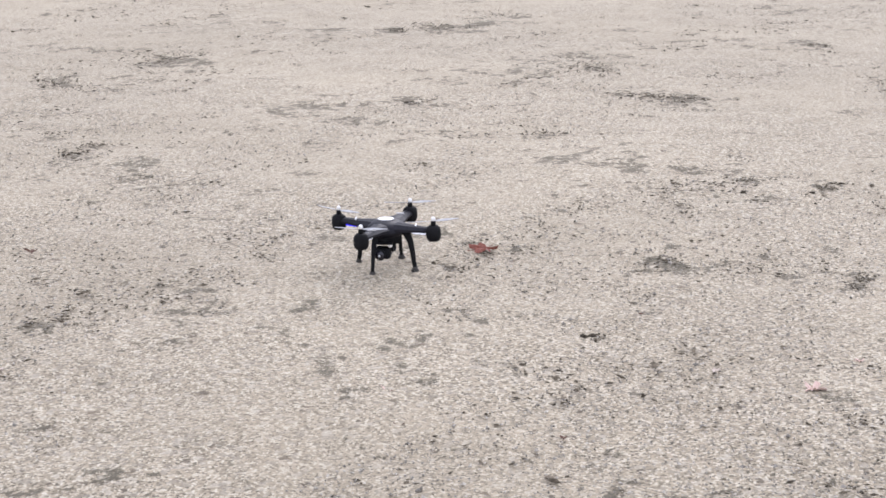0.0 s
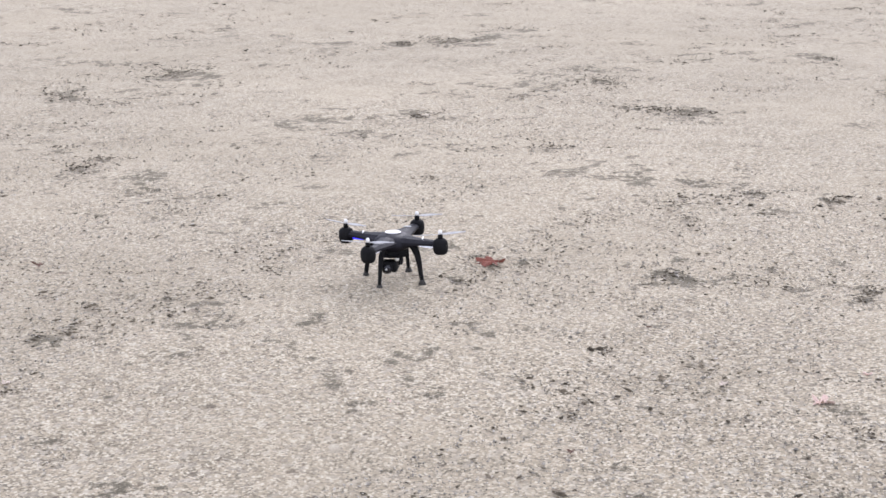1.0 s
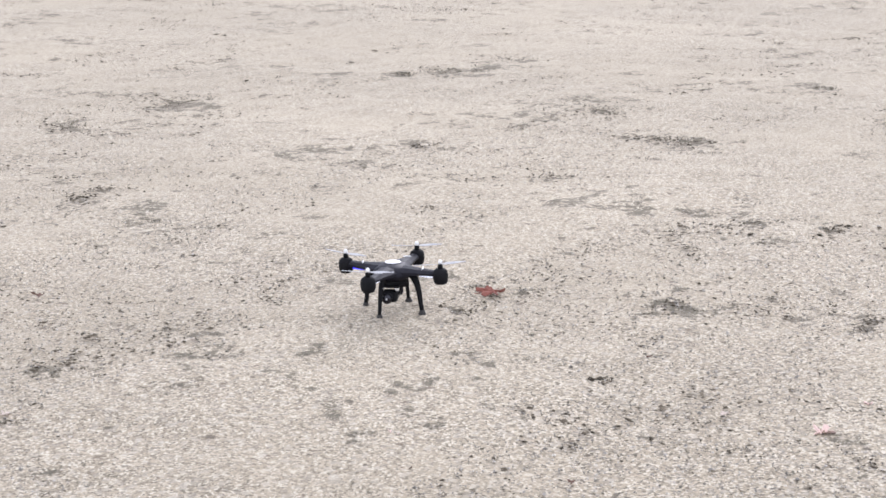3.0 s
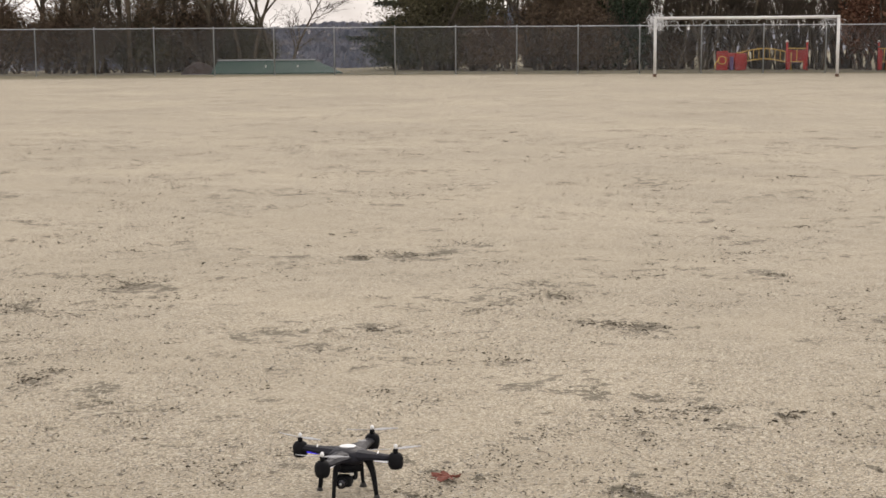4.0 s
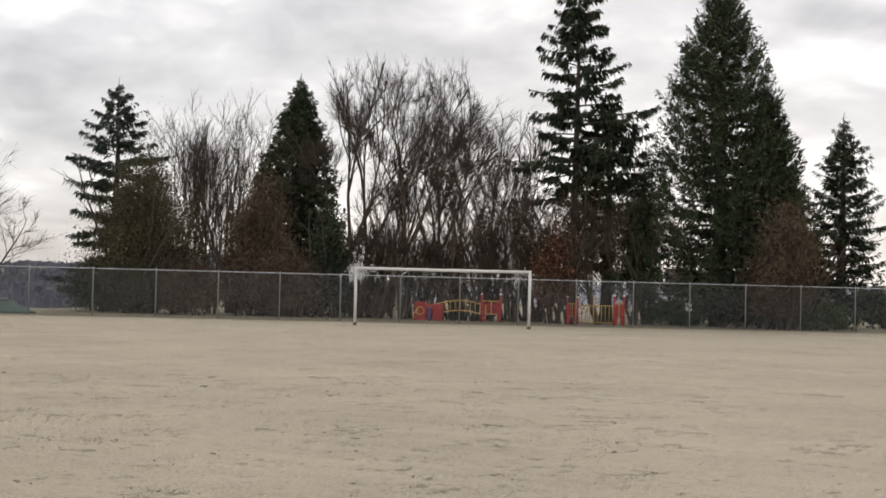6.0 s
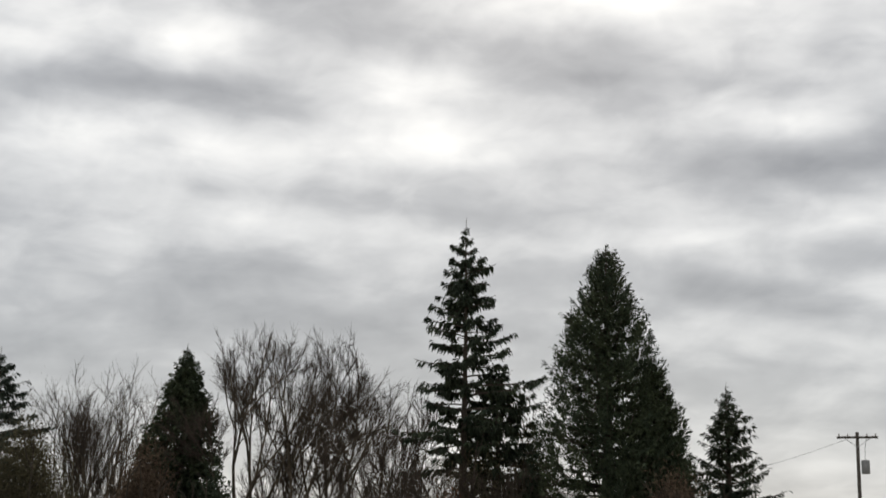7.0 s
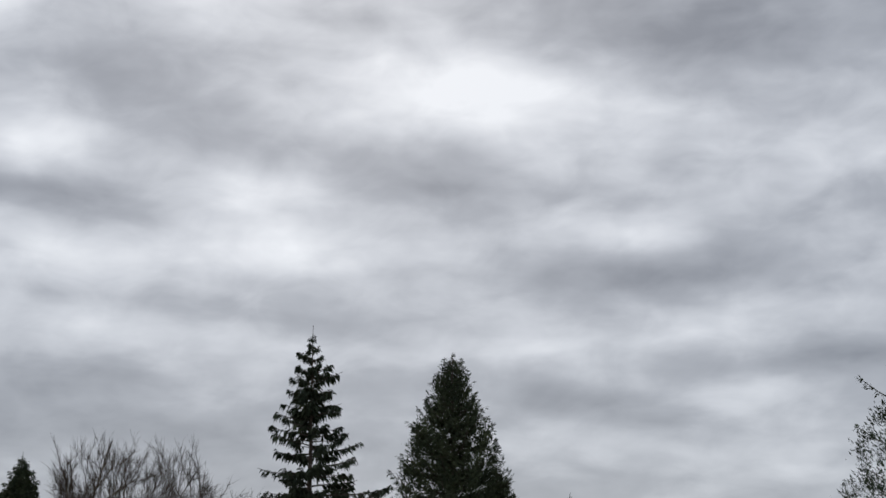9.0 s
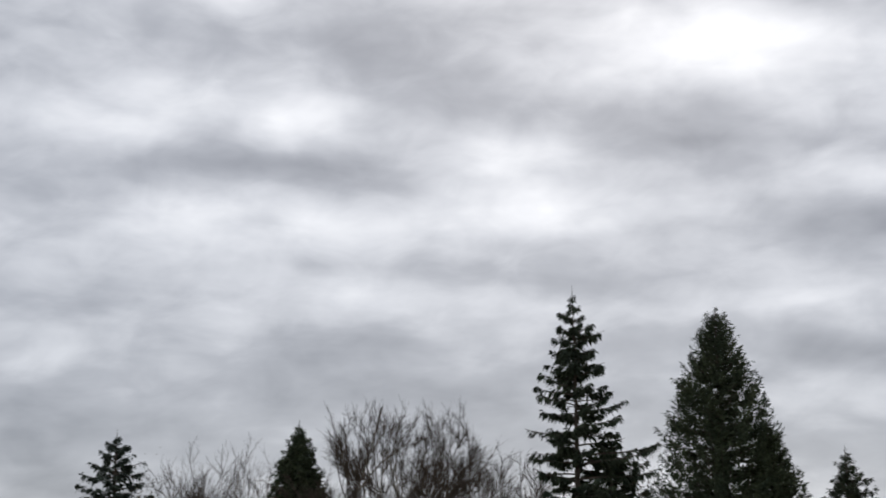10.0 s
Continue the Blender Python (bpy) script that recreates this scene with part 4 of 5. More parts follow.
play_crawl(12.66, 78)
play_bridge(13.85, 78.2, 2.7)
play_tower(15.05, 78, 1.42, 1.0, "red play tower with pale capped posts")
play_tower(18.2, 78, 1.38, .55, "narrow red play tower with pale capped posts")
play_rail(19.02, 78, 2.05)
play_tower(20.0, 78, 1.5, .5, "red play tower beside a yellow railing")


# ---- beyond the fence: shelter, sign, car, houses, poles ----
def build_shelter():
    x, y = polar(-4.75, 75.6)
    t = thing("low_shelter", pose(x, y, gz(x, y), 0, 0, 4.75), "low ground shelter under a hipped green metal roof", "shelter")
    w, d = 3.1, 1.3
    top, eave = 1.55 - 75.6 * math.tan(radians(.8)) - gz(x, y), .06
    m = Mesh()
    m.add([(-w - .2, -d, eave), (w + .1, -d, eave), (w + .1, d, eave), (-w - .2, d, eave), (-w + .1, 0, top), (w - 1.2, 0, top), (-w - .2, -d, eave - .12), (w + .1, -d, eave - .12), (w + .1, d, eave - .12), (-w - .2, d, eave - .12)],
          [(0, 1, 5, 4), (1, 2, 5), (2, 3, 4, 5), (3, 0, 4), (6, 7, 1, 0), (7, 8, 2, 1), (8, 9, 3, 2), (9, 6, 0, 3), (9, 8, 7, 6)])
    r = part("roof", m, GREENROOF, t, "green metal roof")
    for i in range(19):
        s = Mesh()
        px = -w + .1 + i * (2 * w - 1.3) / 18
        s.tube([(px * 1.03, -d, eave + .01), (px, 0, top + .01)], [.012, .012], 4)
        part("seam", s, GREENROOF, r)
    m = Mesh()
    m.tube([(-w + .1, 0, top + .03), (w - 1.2, 0, top + .03)], [.045, .045], 6)
    part("ridge_cap", m, TRIM, r, "pale grey ridge cap")
    m = Mesh()
    m.box((2 * w - .2, 2 * d - .5, .3), Matrix.Translation((0, 0, -.1)))
    part("wall", m, SIDING, t)
    for i, px in enumerate((-.6, 1.0)):
        m = Mesh()
        m.lathe([(.03, -.1), (.03, .13), (.045, .14), (.045, .18)], 10, Matrix.Translation((px, -d * .55, eave + (top - eave) * .32)))
        part("roof_vent", m, CAP, r, "small pale roof vent")


build_shelter()


def build_mound():
    """A low uneven heap of brown leaf litter beside the shelter."""
    rng = np.random.default_rng(77)
    x, y = polar(-7.75, 75.2)
    m, n, rings = Mesh(), 22, 6
    v = [(0, 0, .62)]
    for k in range(1, rings + 1):
        f = k / rings
        for j in range(n):
            q = 6.2832 * j / n
            r = f * (1 + .12 * math.sin(3 * q + 1) + rng.normal(0, .04))
            v.append((1.0 * r * math.cos(q), .8 * r * math.sin(q), max(.62 * (1 - f ** 1.6) + rng.normal(0, .03), 0) - .05 * (k == rings)))
    faces = [(0, 1 + j, 1 + (j + 1) % n) for j in range(n)]
    faces += [(1 + (k - 1) * n + j, 1 + k * n + j, 1 + k * n + (j + 1) % n, 1 + (k - 1) * n + (j + 1) % n) for k in range(1, rings) for j in range(n)]
    m.add(v, faces)
    solid("leaf_heap", m, BROWNROOF, pose(x, y, gz(x, y), 0, 0, 7.75), "low dark brown heap of leaf litter beside the shelter", "leaf heap", smooth=True)


build_mound()


def gabled_house(az, dist, turn, size, eave, ridge, roofmat, label, chimney=None, base=None):
    x, y = polar(az, dist)
    z = gz(x, y) if base is None else base
    t = thing("house", pose(x, y, z, 0, 0, turn), label, "house")
    w, d = size[0] / 2, size[1] / 2
    m = Mesh()
    m.add([(-w, -d, -.3), (w, -d, -.3), (w, d, -.3), (-w, d, -.3), (-w, -d, eave), (w, -d, eave), (w, d, eave), (-w, d, eave), (-w, 0, ridge), (w, 0, ridge)],
          [(0, 1, 5, 4), (2, 3, 7, 6), (1, 2, 6, 9, 5), (3, 0, 4, 8, 7)])
    part("wall", m, SIDING, t)
    m = Mesh()
    o = .45
    k = (ridge - eave) / d
    for s in (-1, 1):
        a = [(-w - o, s * (d + o), eave - o * k), (w + o, s * (d + o), eave - o * k), (w + o, 0, ridge), (-w - o, 0, ridge)]
        m.add(a + [(p[0], p[1], p[2] + .16) for p in a], [(0, 1, 2, 3), (4, 7, 6, 5), (0, 4, 5, 1), (1, 5, 6, 2), (2, 6, 7, 3), (3, 7, 4, 0)])
    r = part("roof", m, roofmat, t)
    for px in (-w * .55, 0, w * .55):
        win = Mesh()
        win.box((1.1, .06, 1.1), Matrix.Translation((px, -d - .02, eave * .55)), .01)
        wn = part("window", win, CAP, t)
        g = Mesh()
        g.box((.95, .04, .95), Matrix.Translation((px, -d - .05, eave * .55)))
        part("pane", g, GLASS, wn)
    if chimney:
        m = Mesh()
        m.box((chimney[1], .7, chimney[2]), Matrix.Translation((chimney[0], 0, ridge + chimney[2] / 2 - .5)), .02)
        m.box((chimney[1] + .16, .86, .14), Matrix.Translation((chimney[0], 0, ridge + chimney[2] - .5)), .02)
        part("chimney", m, BRICK, r, "dark brick chimney")


gabled_house(33.3, 104, -48, (9, 8), 2.2, 4.4, BROWNROOF, "low house with a brown shingle roof and a brick chimney", (-2.6, 1.3, 1.3), base=-.6)
gabled_house(24.3, 112, -20, (9, 7), 2.6, 4.2, BROWNROOF, "pale house behind trees", base=-.9)


def build_pole(az, dist, tall, full):
    x, y = polar(az, dist)
    t = thing("utility_pole", pose(x, y, gz(x, y), 0, 0, -az), "weathered wooden utility pole with crossarm and transformer" if full else "plain weathered wooden pole", "utility pole")
    m = Mesh()
    m.tube([(0, 0, -.5), (0, 0, tall)], [.15, .11], 12)
    part("pole", m, POLEWOOD, t, smooth=True)
    if not full:
        return
    m = Mesh()
    m.box((2.6, .12, .14), Matrix.Translation((0, -.15, tall - .35)), .01)
    arm = part("crossarm", m, POLEWOOD, t)
    for px in (-1.15, -.6, .6, 1.15):
        m = Mesh()
        m.lathe([(.03, 0), (.06, .05), (.04, .09), (.06, .13), (.03, .18)], 10, Matrix.Translation((px, -.15, tall - .28)))
        part("insulator", m, CAP, arm, "pale ceramic insulator")
    for s in (-1, 1):
        m = Mesh()
        m.tube([(0, -.16, tall - 1.0), (s * .8, -.16, tall - .4)], [.02, .02], 6)
        part("brace", m, GALV, t)
    m = Mesh()
    m.lathe([(.24, 0), (.27, .03), (.27, .82), (.24, .87), (.05, .92)], 16, Matrix.Translation((.45, 0, tall - 2.7)))
    part("transformer", m, TRIM, t, "grey cylindrical transformer", smooth=True)
    m = Mesh()
    m.tube([(.45, 0, tall - 1.8), (.45, -.1, tall - 1.1), (.6, -.15, tall - .3)], [.015] * 3, 5)
    part("lead_wire", m, CABLE, t)


build_pole(33.08, 100, 10.6, True)
build_pole(30.72, 96, 6.0, False)


def build_cables():
    x0, y0 = polar(33.08, 100)
    z0 = gz(x0, y0) + 10.4
    for i, (dz, sag) in enumerate(((0, .9),)):
        m = Mesh()
        x1, y1 = polar(24.0, 132)
        pts = []
        for k in range(21):
            f = k / 20
            pts.append((x0 + (x1 - x0) * f, y0 + (y1 - y0) * f, z0 + dz - 1.8 * f - sag * 4 * f * (1 - f)))
        m.tube(pts, [.011] * 21, 5)
        solid("overhead_cable", m, CABLE, Matrix.Identity(4), "black overhead cable hung from a utility pole", "cable", "overhead cables")


build_cables()


def build_sign():
    x, y = polar(22.65, 79)
    t = thing("small_sign", pose(x, y, gz(x, y), 0, 0, -22), "small white sign on a wooden post", "sign")
    m = Mesh()
    m.box((.09, .09, 1.2), Matrix.Translation((0, 0, .5)), .008)
    part("post", m, POLEWOOD, t)
    m = Mesh()
    m.box((.36, .03, .42), Matrix.Translation((0, -.06, 1.05)), .006)
    part("plate", m, CAP, t, "plain white plate")


def build_portal():
    x, y = polar(26.0, 80)
    t = thing("timber_frame", pose(x, y, gz(x, y), 0, 0, -26), "weathered timber gateway frame below trees", "gateway")
    for s in (-1, 1):
        m = Mesh()
        m.box((.22, .22, 1.5), Matrix.Translation((s * .72, 0, .65)), .02)
        part("post", m, CONCRETE, t)
    m = Mesh()
    m.box((1.35, .3, .14), Matrix.Translation((.05, 0, 1.42)), .02)
    part("beam", m, CONCRETE, t)


def build_car():
    x, y = polar(23.2, 90)
    t = thing("parked_car", pose(x, y, gz(x, y), 0, 0, -15), "silver car parked behind the hedge", "car")
    side = [(-2.1, .35), (-2.15, .75), (-1.3, .92), (-.75, 1.38), (.7, 1.42), (1.4, .95), (2.1, .82), (2.15, .4)]
    k = len(side)
    m = Mesh()
    v = [(px, s * (.86 if pz < 1 else .66), pz) for s in (-1, 1) for px, pz in side]
    m.add(v, [(i, (i + 1) % k, k + (i + 1) % k, k + i) for i in range(k)] + [tuple(range(k - 1, -1, -1)), tuple(range(k, 2 * k))])
    b = part("body", m, SILVERCAR, t)
    for a0, a1, b0, b1 in ((-1.05, -.1, .95, 1.3), (0, 1.15, .95, 1.3)):
        for s in (-1, 1):
            g = Mesh()
            g.add([(a0, s * .87, b0), (a1, s * .87, b0), (a1 - .2, s * .74, b1), (a0 + .2, s * .74, b1)], [(0, 1, 2, 3)])
            part("side_window", g, GLASS, b)
    for px in (-1.35, 1.35):
        for s in (-1, 1):
            w = Mesh()
            w.lathe([(.2, -.1), (.31, -.1), (.33, -.06), (.33, .06), (.31, .1), (.2, .1)], 18, pose(px, s * .8, .33, 90, 0, 0))
            tw = part("wheel", w, TYRE, t, smooth=True)
            h = Mesh()
            h.lathe([(.2, -.11), (.2, .11)], 12, pose(px, s * .8, .33, 90, 0, 0))
            part("rim", h, METAL, tw)


build_sign()
build_portal()
build_car()


def distant_town():
    """Small houses and trees on the far slope, seen through the gap between the trees."""
    rng = np.random.default_rng(8)
    m, green = Mesh(), []
    for _ in range(420):
        az, r = rng.uniform(-12, 4), rng.uniform(600, 2300)
        x, y = polar(az, r)
        z = gz(x, y)
        w, d, h, g = rng.uniform(3.5, 7), rng.uniform(3, 5), rng.uniform(2.5, 5), rng.uniform(1.2, 2.5)
        a = rng.uniform(-.6, .6)
        c, s = math.cos(a), math.sin(a)
        v = [(-w, -d, -2), (w, -d, -2), (w, d, -2), (-w, d, -2), (-w, -d, h), (w, -d, h), (w, d, h), (-w, d, h), (-w, 0, h + g), (w, 0, h + g)]
        m.add([(x + p[0] * c - p[1] * s, y + p[0] * s + p[1] * c, z + p[2]) for p in v], [(0, 1, 5, 4), (2, 3, 7, 6), (1, 2, 6, 9, 5), (3, 0, 4, 8, 7), (4, 5, 9, 8), (6, 7, 8, 9)])
    solid("distant_houses", m, TOWN, Matrix.Identity(4), "pale houses scattered over a distant wooded slope", "houses", kind="stuff")
    n = 9000
    az, r = rng.uniform(-14, 6, n), rng.uniform(300, 2400, n)
    x, y = r * np.sin(np.radians(az)), r * np.cos(np.radians(az))
    z = height(x, y)
    h = rng.uniform(4, 13, n)
    k = 3
    base = np.repeat(np.stack([x, y, z - 1], 1), k, 0)
    way = unit(rng.normal(0, .25, (n * k, 3)) + np.array([0, 0, 1.0]))
    side = unit(np.cross(way, rng.normal(0, 1, (n * k, 3))))
    L = np.repeat(h, k)
    # woods share the hill's colour, which has the haze painted in
    me = spray_mesh("distant_woods", HAZED_HILL, base, way, side, L, L * .75, 0)
    solid("distant_woods", me, HAZED_HILL, Matrix.Identity(4), "distant woods on the far slope, blue-grey haze put into their colour", "woods", kind="stuff")


distant_town()


# ---- the quadcopter standing on the gravel ----
def build_drone():
    t = thing("quadcopter", pose(-.195, 4.867, .002) @ Matrix.Diagonal((1.02, 1.02, 1.05, 1)), "black quadcopter drone standing on the gravel", "drone")
    # body: a shallow faceted shell
    m = Mesh()
    m.lathe([(.018, .112), (.050, .114), (.066, .124), (.070, .136), (.062, .150), (.045, .160), (.022, .165), (.004, .166)], 16)
    part("body", m, SHELL, t, smooth=True)
    m = Mesh()
    m.lathe([(.001, .1655), (.024, .1655), (.027, .1665), (.025, .1685), (.001, .1695)], 20, pose(0, .004, 0) @ Matrix.Diagonal((1.05, .8, 1, 1)))
    part("badge", m, BADGE, t, "oval silver badge", smooth=True)
    m = Mesh()
    m.box((.07, .095, .035), pose(0, 0, .108, 0, 0, 19), .008)
    part("battery_bay", m, MATTE, t)
    stations = [(.015, .050, .018), (.055, .038, .017), (.095, .027, .013), (.135, .020, .011), (.168, .017, .010)]
    for k, ang in enumerate((-115, -27, 64, 155)):
        turn = pose(0, 0, 0, 0, 0, ang)
        # arm: tapered, crowned section
        m = Mesh()
        ring = []
        for r, w, h in stations:
            zc = .143 + .004 * (r / .168)
            ring += [(r, -w, zc - h * .55), (r, -w, zc + h * .1), (r, -w * .55, zc + h * .8), (r, 0, zc + h), (r, w * .55, zc + h * .8), (r, w, zc + h * .1), (r, w, zc - h * .55), (r, 0, zc - h * .75)]
        n = 8
        f = [(i * n + j, i * n + (j + 1) % n, (i + 1) * n + (j + 1) % n, (i + 1) * n + j) for i in range(len(stations) - 1) for j in range(n)]
        f += [tuple(range(n - 1, -1, -1)), tuple((len(stations) - 1) * n + j for j in range(n))]
        m.add(ring, f)
        arm = part("arm", m, SHELL, t, at=turn)
        # translucent light cover below the arm
        m = Mesh()
        m.box((.048, .016, .006), Matrix.Translation((.127, 0, .1335)), .002)
        part("light_strip", m, LEDBLUE if ang in (155,) else LEDWHITE, arm, "lit blue light strip" if ang == 155 else "pale light strip")
        # pale flash on top
        m = Mesh()
        m.box((.0045, .026, .003), pose(.112, .004, .1585, 0, 5, 24), .001)
        part("flash_mark", m, BADGE, arm, "thin silver flash")
        # motor pod
        m = Mesh()
        m.lathe([(.012, .113), (.019, .115), (.0235, .122), (.0255, .132), (.0255, .149), (.022, .159), (.014, .165), (.006, .166)], 16, Matrix.Translation((.18, 0, 0)))
        pod = part("motor_pod", m, MATTE, arm, smooth=True)
        m = Mesh()
        m.lathe([(.0085, .165), (.0085, .178), (.006, .180)], 10, Matrix.Translation((.18, 0, 0)))
        part("shaft", m, MATTE, arm, smooth=True)
        m = Mesh()
        m.lathe([(.0065, .181), (.0068, .188), (.005, .193), (.001, .195)], 12, Matrix.Translation((.18, 0, 0)))
        part("spinner_cap", m, BADGE, arm, "white spinner cap", smooth=True)
        # two-bladed propeller at rest
        spin = (104, 40, -62, -10)[k]
        m = Mesh()
        for s in (0, 180):
            v, ff = [], []
            for i in range(9):
                q = i / 8
                r = .006 + .082 * q
                c = .003 + .0055 * math.sin(math.pi * min(q * 1.15, 1)) * (1 - .25 * q)
                tw = radians(22 - 14 * q)
                for e in (-.4, .6):
                    for th in (-.0006, .0006):
                        v.append((r, e * 2 * c * math.cos(tw), .1795 + e * 2 * c * math.sin(tw) * .6 + th + .003 * q))
            for i in range(8):
                a, b = 4 * i, 4 * i + 4
                ff += [(a, a + 2, b + 2, b), (a + 1, b + 1, b + 3, a + 3), (a, b, b + 1, a + 1), (a + 2, a + 3, b + 3, b + 2)]
            ff += [(0, 1, 3, 2), (32, 34, 35, 33)]
            rot = pose(.18, 0, 0, 0, 0, spin + s)
            m.add([tuple(rot @ Vector(p)) for p in v], ff)
        part("propeller", m, BLADE, arm, "pale grey two-bladed propeller")
        # curved landing leg with a flared foot
        m = Mesh()
        m.tube([(.070, 0, .135), (.082, 0, .122), (.092, 0, .100), (.099, 0, .070), (.104, 0, .035), (.108, 0, .010)], [.013, .0125, .0105, .009, .0078, .0072], 10, flat=.8)
        leg = part("landing_leg", m, MATTE, t, smooth=True, at=turn)
        m = Mesh()
        m.lathe([(.013, 0), (.0135, .004), (.010, .010), (.0075, .018)], 12, Matrix.Translation((.108, 0, 0)))
        part("foot", m, DIRTYFOOT, leg, "dusty flared rubber foot", smooth=True)
    # camera on its damped plate
    c = part("gimbal_camera", Mesh(), MATTE, t, at=pose(-.010, -.046, -.018, 0, 0, -8) @ Matrix.Diagonal((1.28, 1.28, 1.28, 1)))
    body = Mesh()
    body.box((.040, .036, .028), Matrix.Translation((0, 0, .066)), .006)
    body.box((.020, .022, .026), Matrix.Translation((.020, .026, .076)), .004)
    body.lathe([(.0135, 0), (.0145, .003), (.0145, .010), (.012, .013)], 18, pose(-.004, -.017, .066, 90, 0, 0))
    c.data = body.data("gimbal_camera", MATTE)
    m = Mesh()
    m.lathe([(.0115, .0), (.0112, .002), (.006, .0045), (.001, .005)], 18, pose(-.004, -.030, .066, 90, 0, 0))
    part("lens", m, LENS, c, "round glass lens", smooth=True)
    # small bright metal disc added to stand in for a highlight on the glass
    m = Mesh()
    m.lathe([(.003, 0), (.003, .002), (.001, .003)], 10, pose(-.004, -.0345, .066, 90, 0, 0))
    part("lens_highlight_ring", m, METAL, c)
    m = Mesh()
    m.box((.052, .052, .004), Matrix.Translation((0, .012, .092)), .001)
    part("damper_plate", m, MATTE, c)
    for px in (-.02, .02):
        for py in (-.008, .032):
            m = Mesh()
            m.lathe([(.004, .082), (.006, .085), (.006, .089), (.004, .092)], 10, Matrix.Translation((px, py, 0)))
            part("damper", m, CAP, c, "pale rubber damper", smooth=True)
    m = Mesh()
    m.tube([(.022, .03, .09), (.026, .01, .07), (.018, -.005, .055), (.010, .01, .052)], [.0012] * 4, 5)
    part("cable", m, CABLE, c)


build_drone()


# ---- fallen leaves ----
def leaf_mesh(seed, lobes, curl):
    """A lobed leaf, crumpled, with thickness."""
    rng = np.random.default_rng(seed)
    n, rings = 40, 4
    v = [(0, 0, .2)]
    for k in range(1, rings + 1):
        for j in range(n):
            q = 6.2832 * j / n
            r = (.26 + .74 * abs(math.cos(lobes * q / 2)) ** 2.2) * (1 + .12 * math.sin(13 * q + seed)) * (1 - .25 * math.cos(q)) * k / rings
            z = curl * (r ** 2) * (.5 + .5 * math.sin(2 * q + seed)) + .15 * math.sin(7 * q + seed) * r + rng.normal(0, .02) + .12
            v.append((r * math.cos(q), r * math.sin(q) * .8, max(z, .01)))
    f = [(0, 1 + j, 1 + (j + 1) % n) for j in range(n)]
    f += [(1 + (k - 1) * n + j, 1 + k * n + j, 1 + k * n + (j + 1) % n, 1 + (k - 1) * n + (j + 1) % n) for k in range(1, rings) for j in range(n)]
    top = len(v)
    v += [(p[0], p[1], p[2] - .02) for p in v]
    f += [tuple(i + top for i in reversed(q)) for q in f]
    e = 1 + (rings - 1) * n
    f += [(e + j, e + (j + 1) % n, top + e + (j + 1) % n, top + e + j) for j in range(n)]
    m = Mesh()
    m.add(v, f)
    m.tube([(-.2, 0, .14), (-.9, .05, .10), (-1.3, .15, .06)], [.03, .025, .02], 5)
    return m


LEAVES = [("crumpled red maple leaf lying beside the drone", LEAFRED, .160, 5.06, .058, 20, 7, .16), ("faded pinkish leaf lying on the gravel", LEAFPINK, -.155, 3.754, .022, 60, 3, .5),
          ("faded orange-pink leaf lying on the gravel", LEAFPINK, .999, 3.706, .034, 200, 5, .5), ("pale dry leaf lying on the gravel", LEAFPALE, .764, 3.865, .020, 100, 3, .35),
          ("pale pink leaf lying on the gravel", LEAFPINK, 1.186, 3.916, .016, 10, 3, .4), ("dark dead leaf lying on the gravel", LEAFDARK, -1.496, 5.123, .026, 0, 4, .4),
          ("pale dry leaf lying on the gravel", LEAFPALE, -1.285, 3.95, .022, 140, 4, .5), ("dark dead leaf lying on the gravel", LEAFDARK, .30, 3.42, .016, 40, 3, .4),
          ("dark dead leaf lying on the gravel", LEAFDARK, -.12, 3.52, .020, 80, 3, .4), ("dark dead leaf lying on the gravel", LEAFDARK, .62, 4.35, .012, 80, 3, .4), ("pale pinkish leaf lying behind the drone", LEAFPINK, -.096, 5.442, .024, 30, 5, .4)]
for i, (label, mat, x, y, r, turn, lobes, curl) in enumerate(LEAVES):
    solid("fallen_leaf", leaf_mesh(i + 3, lobes, curl), mat, pose(x, y, .001, 0, 0, turn) @ Matrix.Diagonal((r, r, r, 1)), label, "leaf", "fallen leaves")


def scatter_pebbles():
    """Loose grit on the near ground: far too many to count."""
    rng = np.random.default_rng(9)
    n = 26000
    r = 2.7 + 5.8 * rng.random(n) ** 1.25
    a = np.radians(rng.uniform(-20, 20, n))
    x, y = r * np.sin(a), r * np.cos(a)
    s = rng.uniform(.0018, .0045, n) * (1 + .8 * (rng.random(n) > .95))
    octa = np.array([(1, 0, 0), (0, 1, 0), (-1, 0, 0), (0, -1, 0), (0, 0, .7), (0, 0, -.7)])
    q = rng.uniform(0, 6.28, n)
    sh = rng.uniform(.6, 1.3, (n, 6, 1))
    v = octa[None] * sh * s[:, None, None]
    c, sn = np.cos(q)[:, None], np.sin(q)[:, None]
    v = np.stack([v[:, :, 0] * c - v[:, :, 1] * sn + x[:, None], v[:, :, 0] * sn + v[:, :, 1] * c + y[:, None], v[:, :, 2] + .002], 2)
    tri = np.array([(0, 1, 4), (1, 2, 4), (2, 3, 4), (3, 0, 4), (1, 0, 5), (2, 1, 5), (3, 2, 5), (0, 3, 5)])
    f = (tri[None] + 6 * np.arange(n)[:, None, None]).reshape(-1, 3)
    me = bpy.data.meshes.new("loose_grit")
    me.from_pydata(v.reshape(-1, 3).tolist(), [], f.tolist())
    me.materials.append(PEBBLE)
    solid("loose_grit", me, PEBBLE, Matrix.Identity(4), "loose beige and grey grit on the packed ground", "gravel", kind="stuff")


scatter_pebbles()


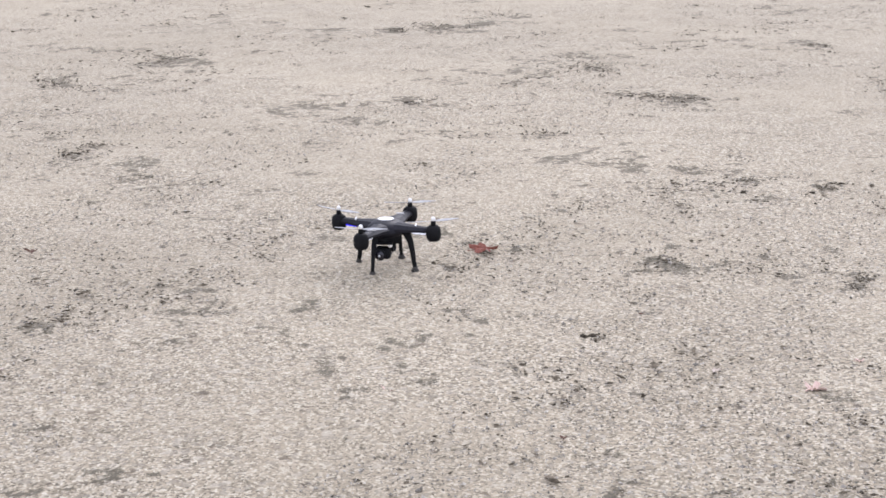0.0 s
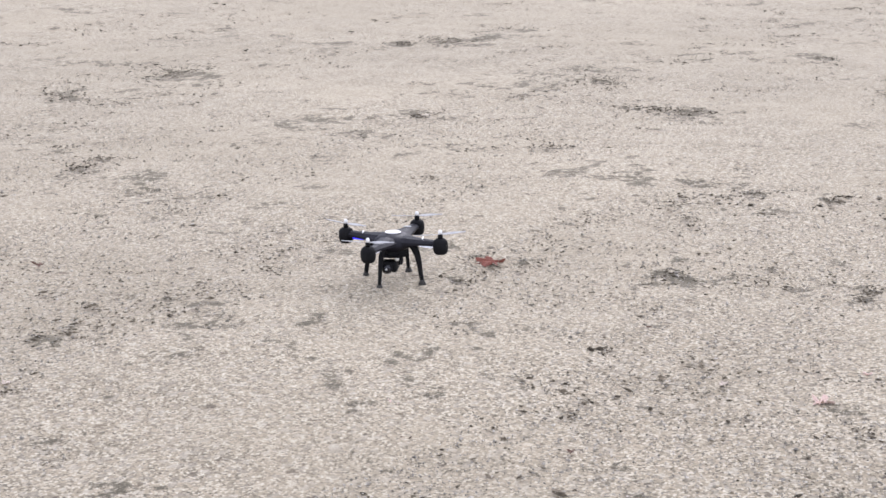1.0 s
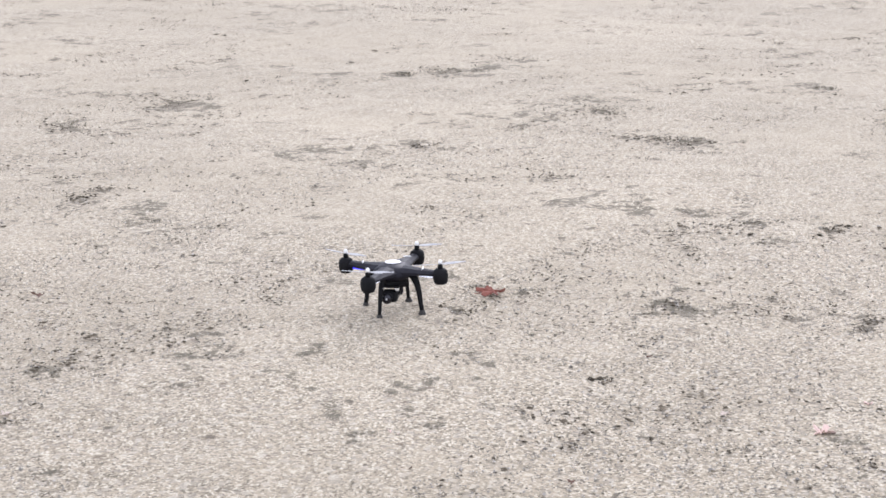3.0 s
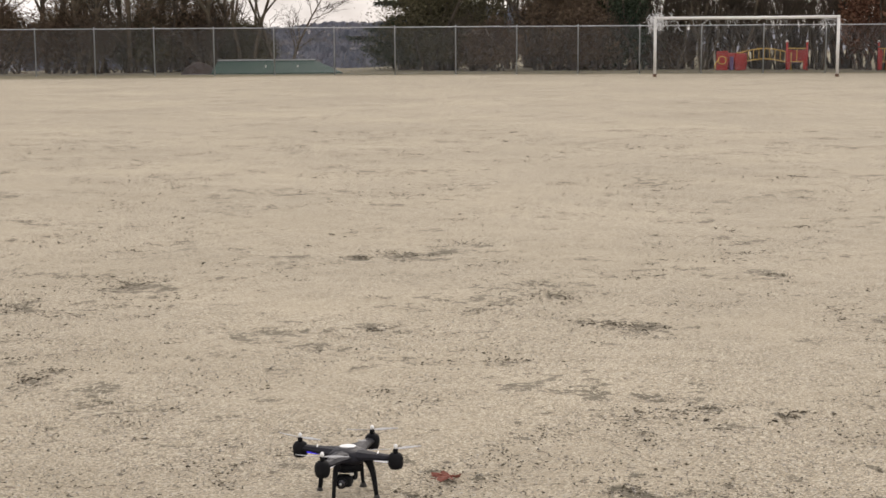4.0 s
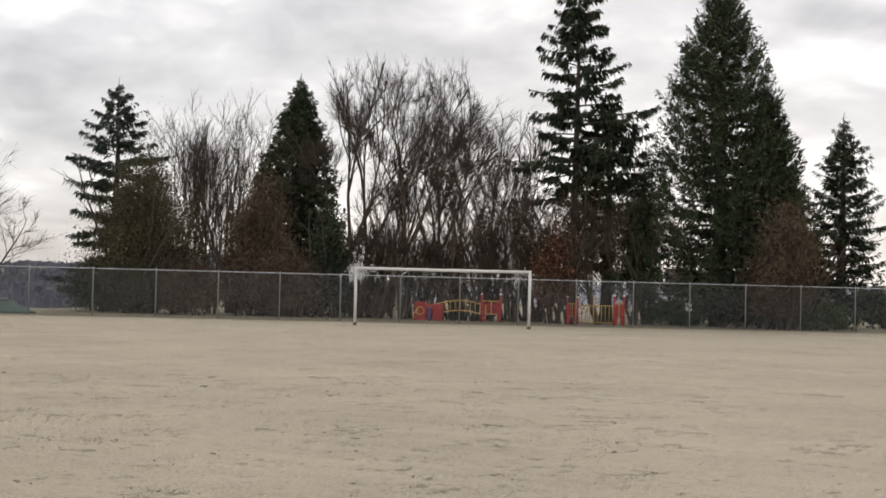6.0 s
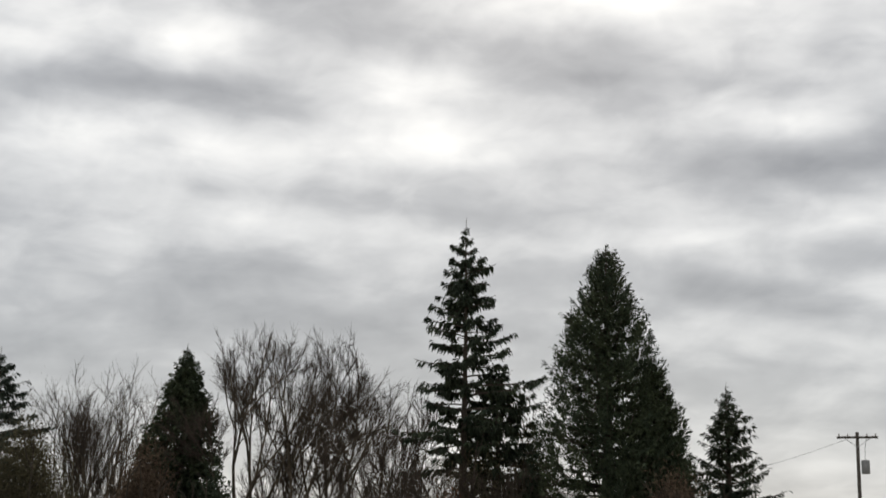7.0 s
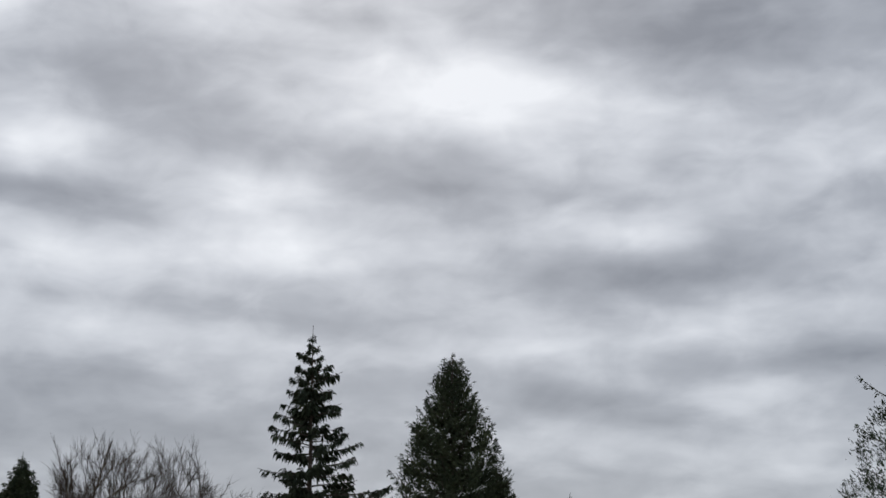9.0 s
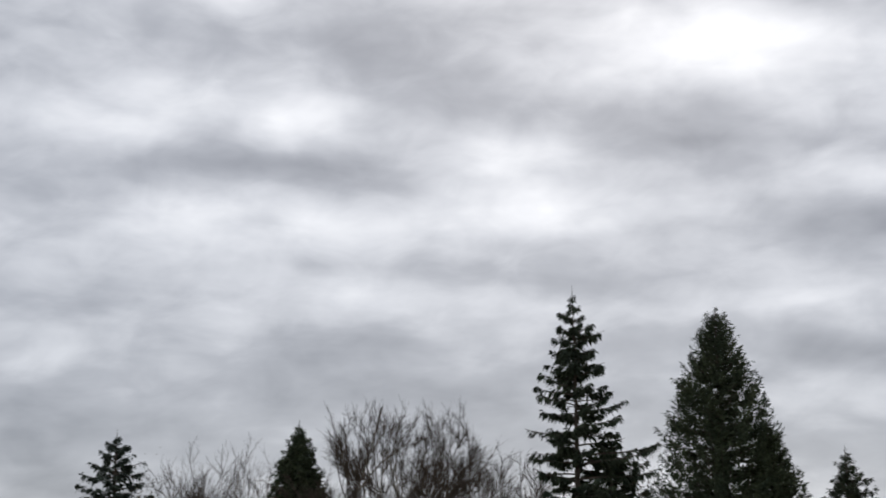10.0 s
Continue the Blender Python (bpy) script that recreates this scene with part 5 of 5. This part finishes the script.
def scatter_crumbs():
    """Dark soil crumbs and moss bits, gathered where shoes have scuffed the ground: far too many to count."""
    rng = np.random.default_rng(21)
    px, py = [], []
    spots = [(x, y, r, int(900 * r)) for x, y, r in SPOTS]
    for _ in range(1250):
        d = 3.6 + 22 * rng.random() ** 1.1
        a = radians(rng.uniform(-19, 24))
        spots.append((d * math.sin(a), d * math.cos(a), rng.uniform(.02, .12) * (1 + d / 18), int(4 + 34 * rng.random() ** 2.2)))
    for x, y, r, n in spots:
        q = rng.uniform(0, 3.14)
        u, v = rng.normal(0, r * 1.15, n), rng.normal(0, r * .5, n)
        px.append(x + u * math.cos(q) - v * math.sin(q))
        py.append(y + u * math.sin(q) + v * math.cos(q))
    n = 3200
    d, a = 2.8 + 14 * rng.random(n) ** 1.2, np.radians(rng.uniform(-19, 22, n))
    px.append(d * np.sin(a))
    py.append(d * np.cos(a))
    x, y = np.concatenate(px), np.concatenate(py)
    n = len(x)
    s = rng.uniform(.0018, .0048, n) * (1 + .8 * (rng.random(n) > .93)) * (1 + np.hypot(x, y) / 30)
    octa = np.array([(1, 0, 0), (0, 1, 0), (-1, 0, 0), (0, -1, 0), (0, 0, .45), (0, 0, -.5)])
    v = octa[None] * rng.uniform(.5, 1.5, (n, 6, 1)) * s[:, None, None]
    q = rng.uniform(0, 6.28, n)
    c, sn, st = np.cos(q)[:, None], np.sin(q)[:, None], rng.uniform(.8, 2.6, n)[:, None]
    v = np.stack([v[:, :, 0] * st * c - v[:, :, 1] * sn + x[:, None], v[:, :, 0] * st * sn + v[:, :, 1] * c + y[:, None], v[:, :, 2] + .001 + height(x, y)[:, None]], 2)
    tri = np.array([(0, 1, 4), (1, 2, 4), (2, 3, 4), (3, 0, 4), (1, 0, 5), (2, 1, 5), (3, 2, 5), (0, 3, 5)])
    f = (tri[None] + 6 * np.arange(n)[:, None, None]).reshape(-1, 3)
    me = bpy.data.meshes.new("soil_crumbs")
    me.from_pydata(v.reshape(-1, 3).tolist(), [], f.tolist())
    me.materials.append(CRUMB)
    solid("soil_crumbs", me, CRUMB, Matrix.Identity(4), "dark soil crumbs and moss bits scuffed over the ground", "soil", kind="stuff")


scatter_crumbs()
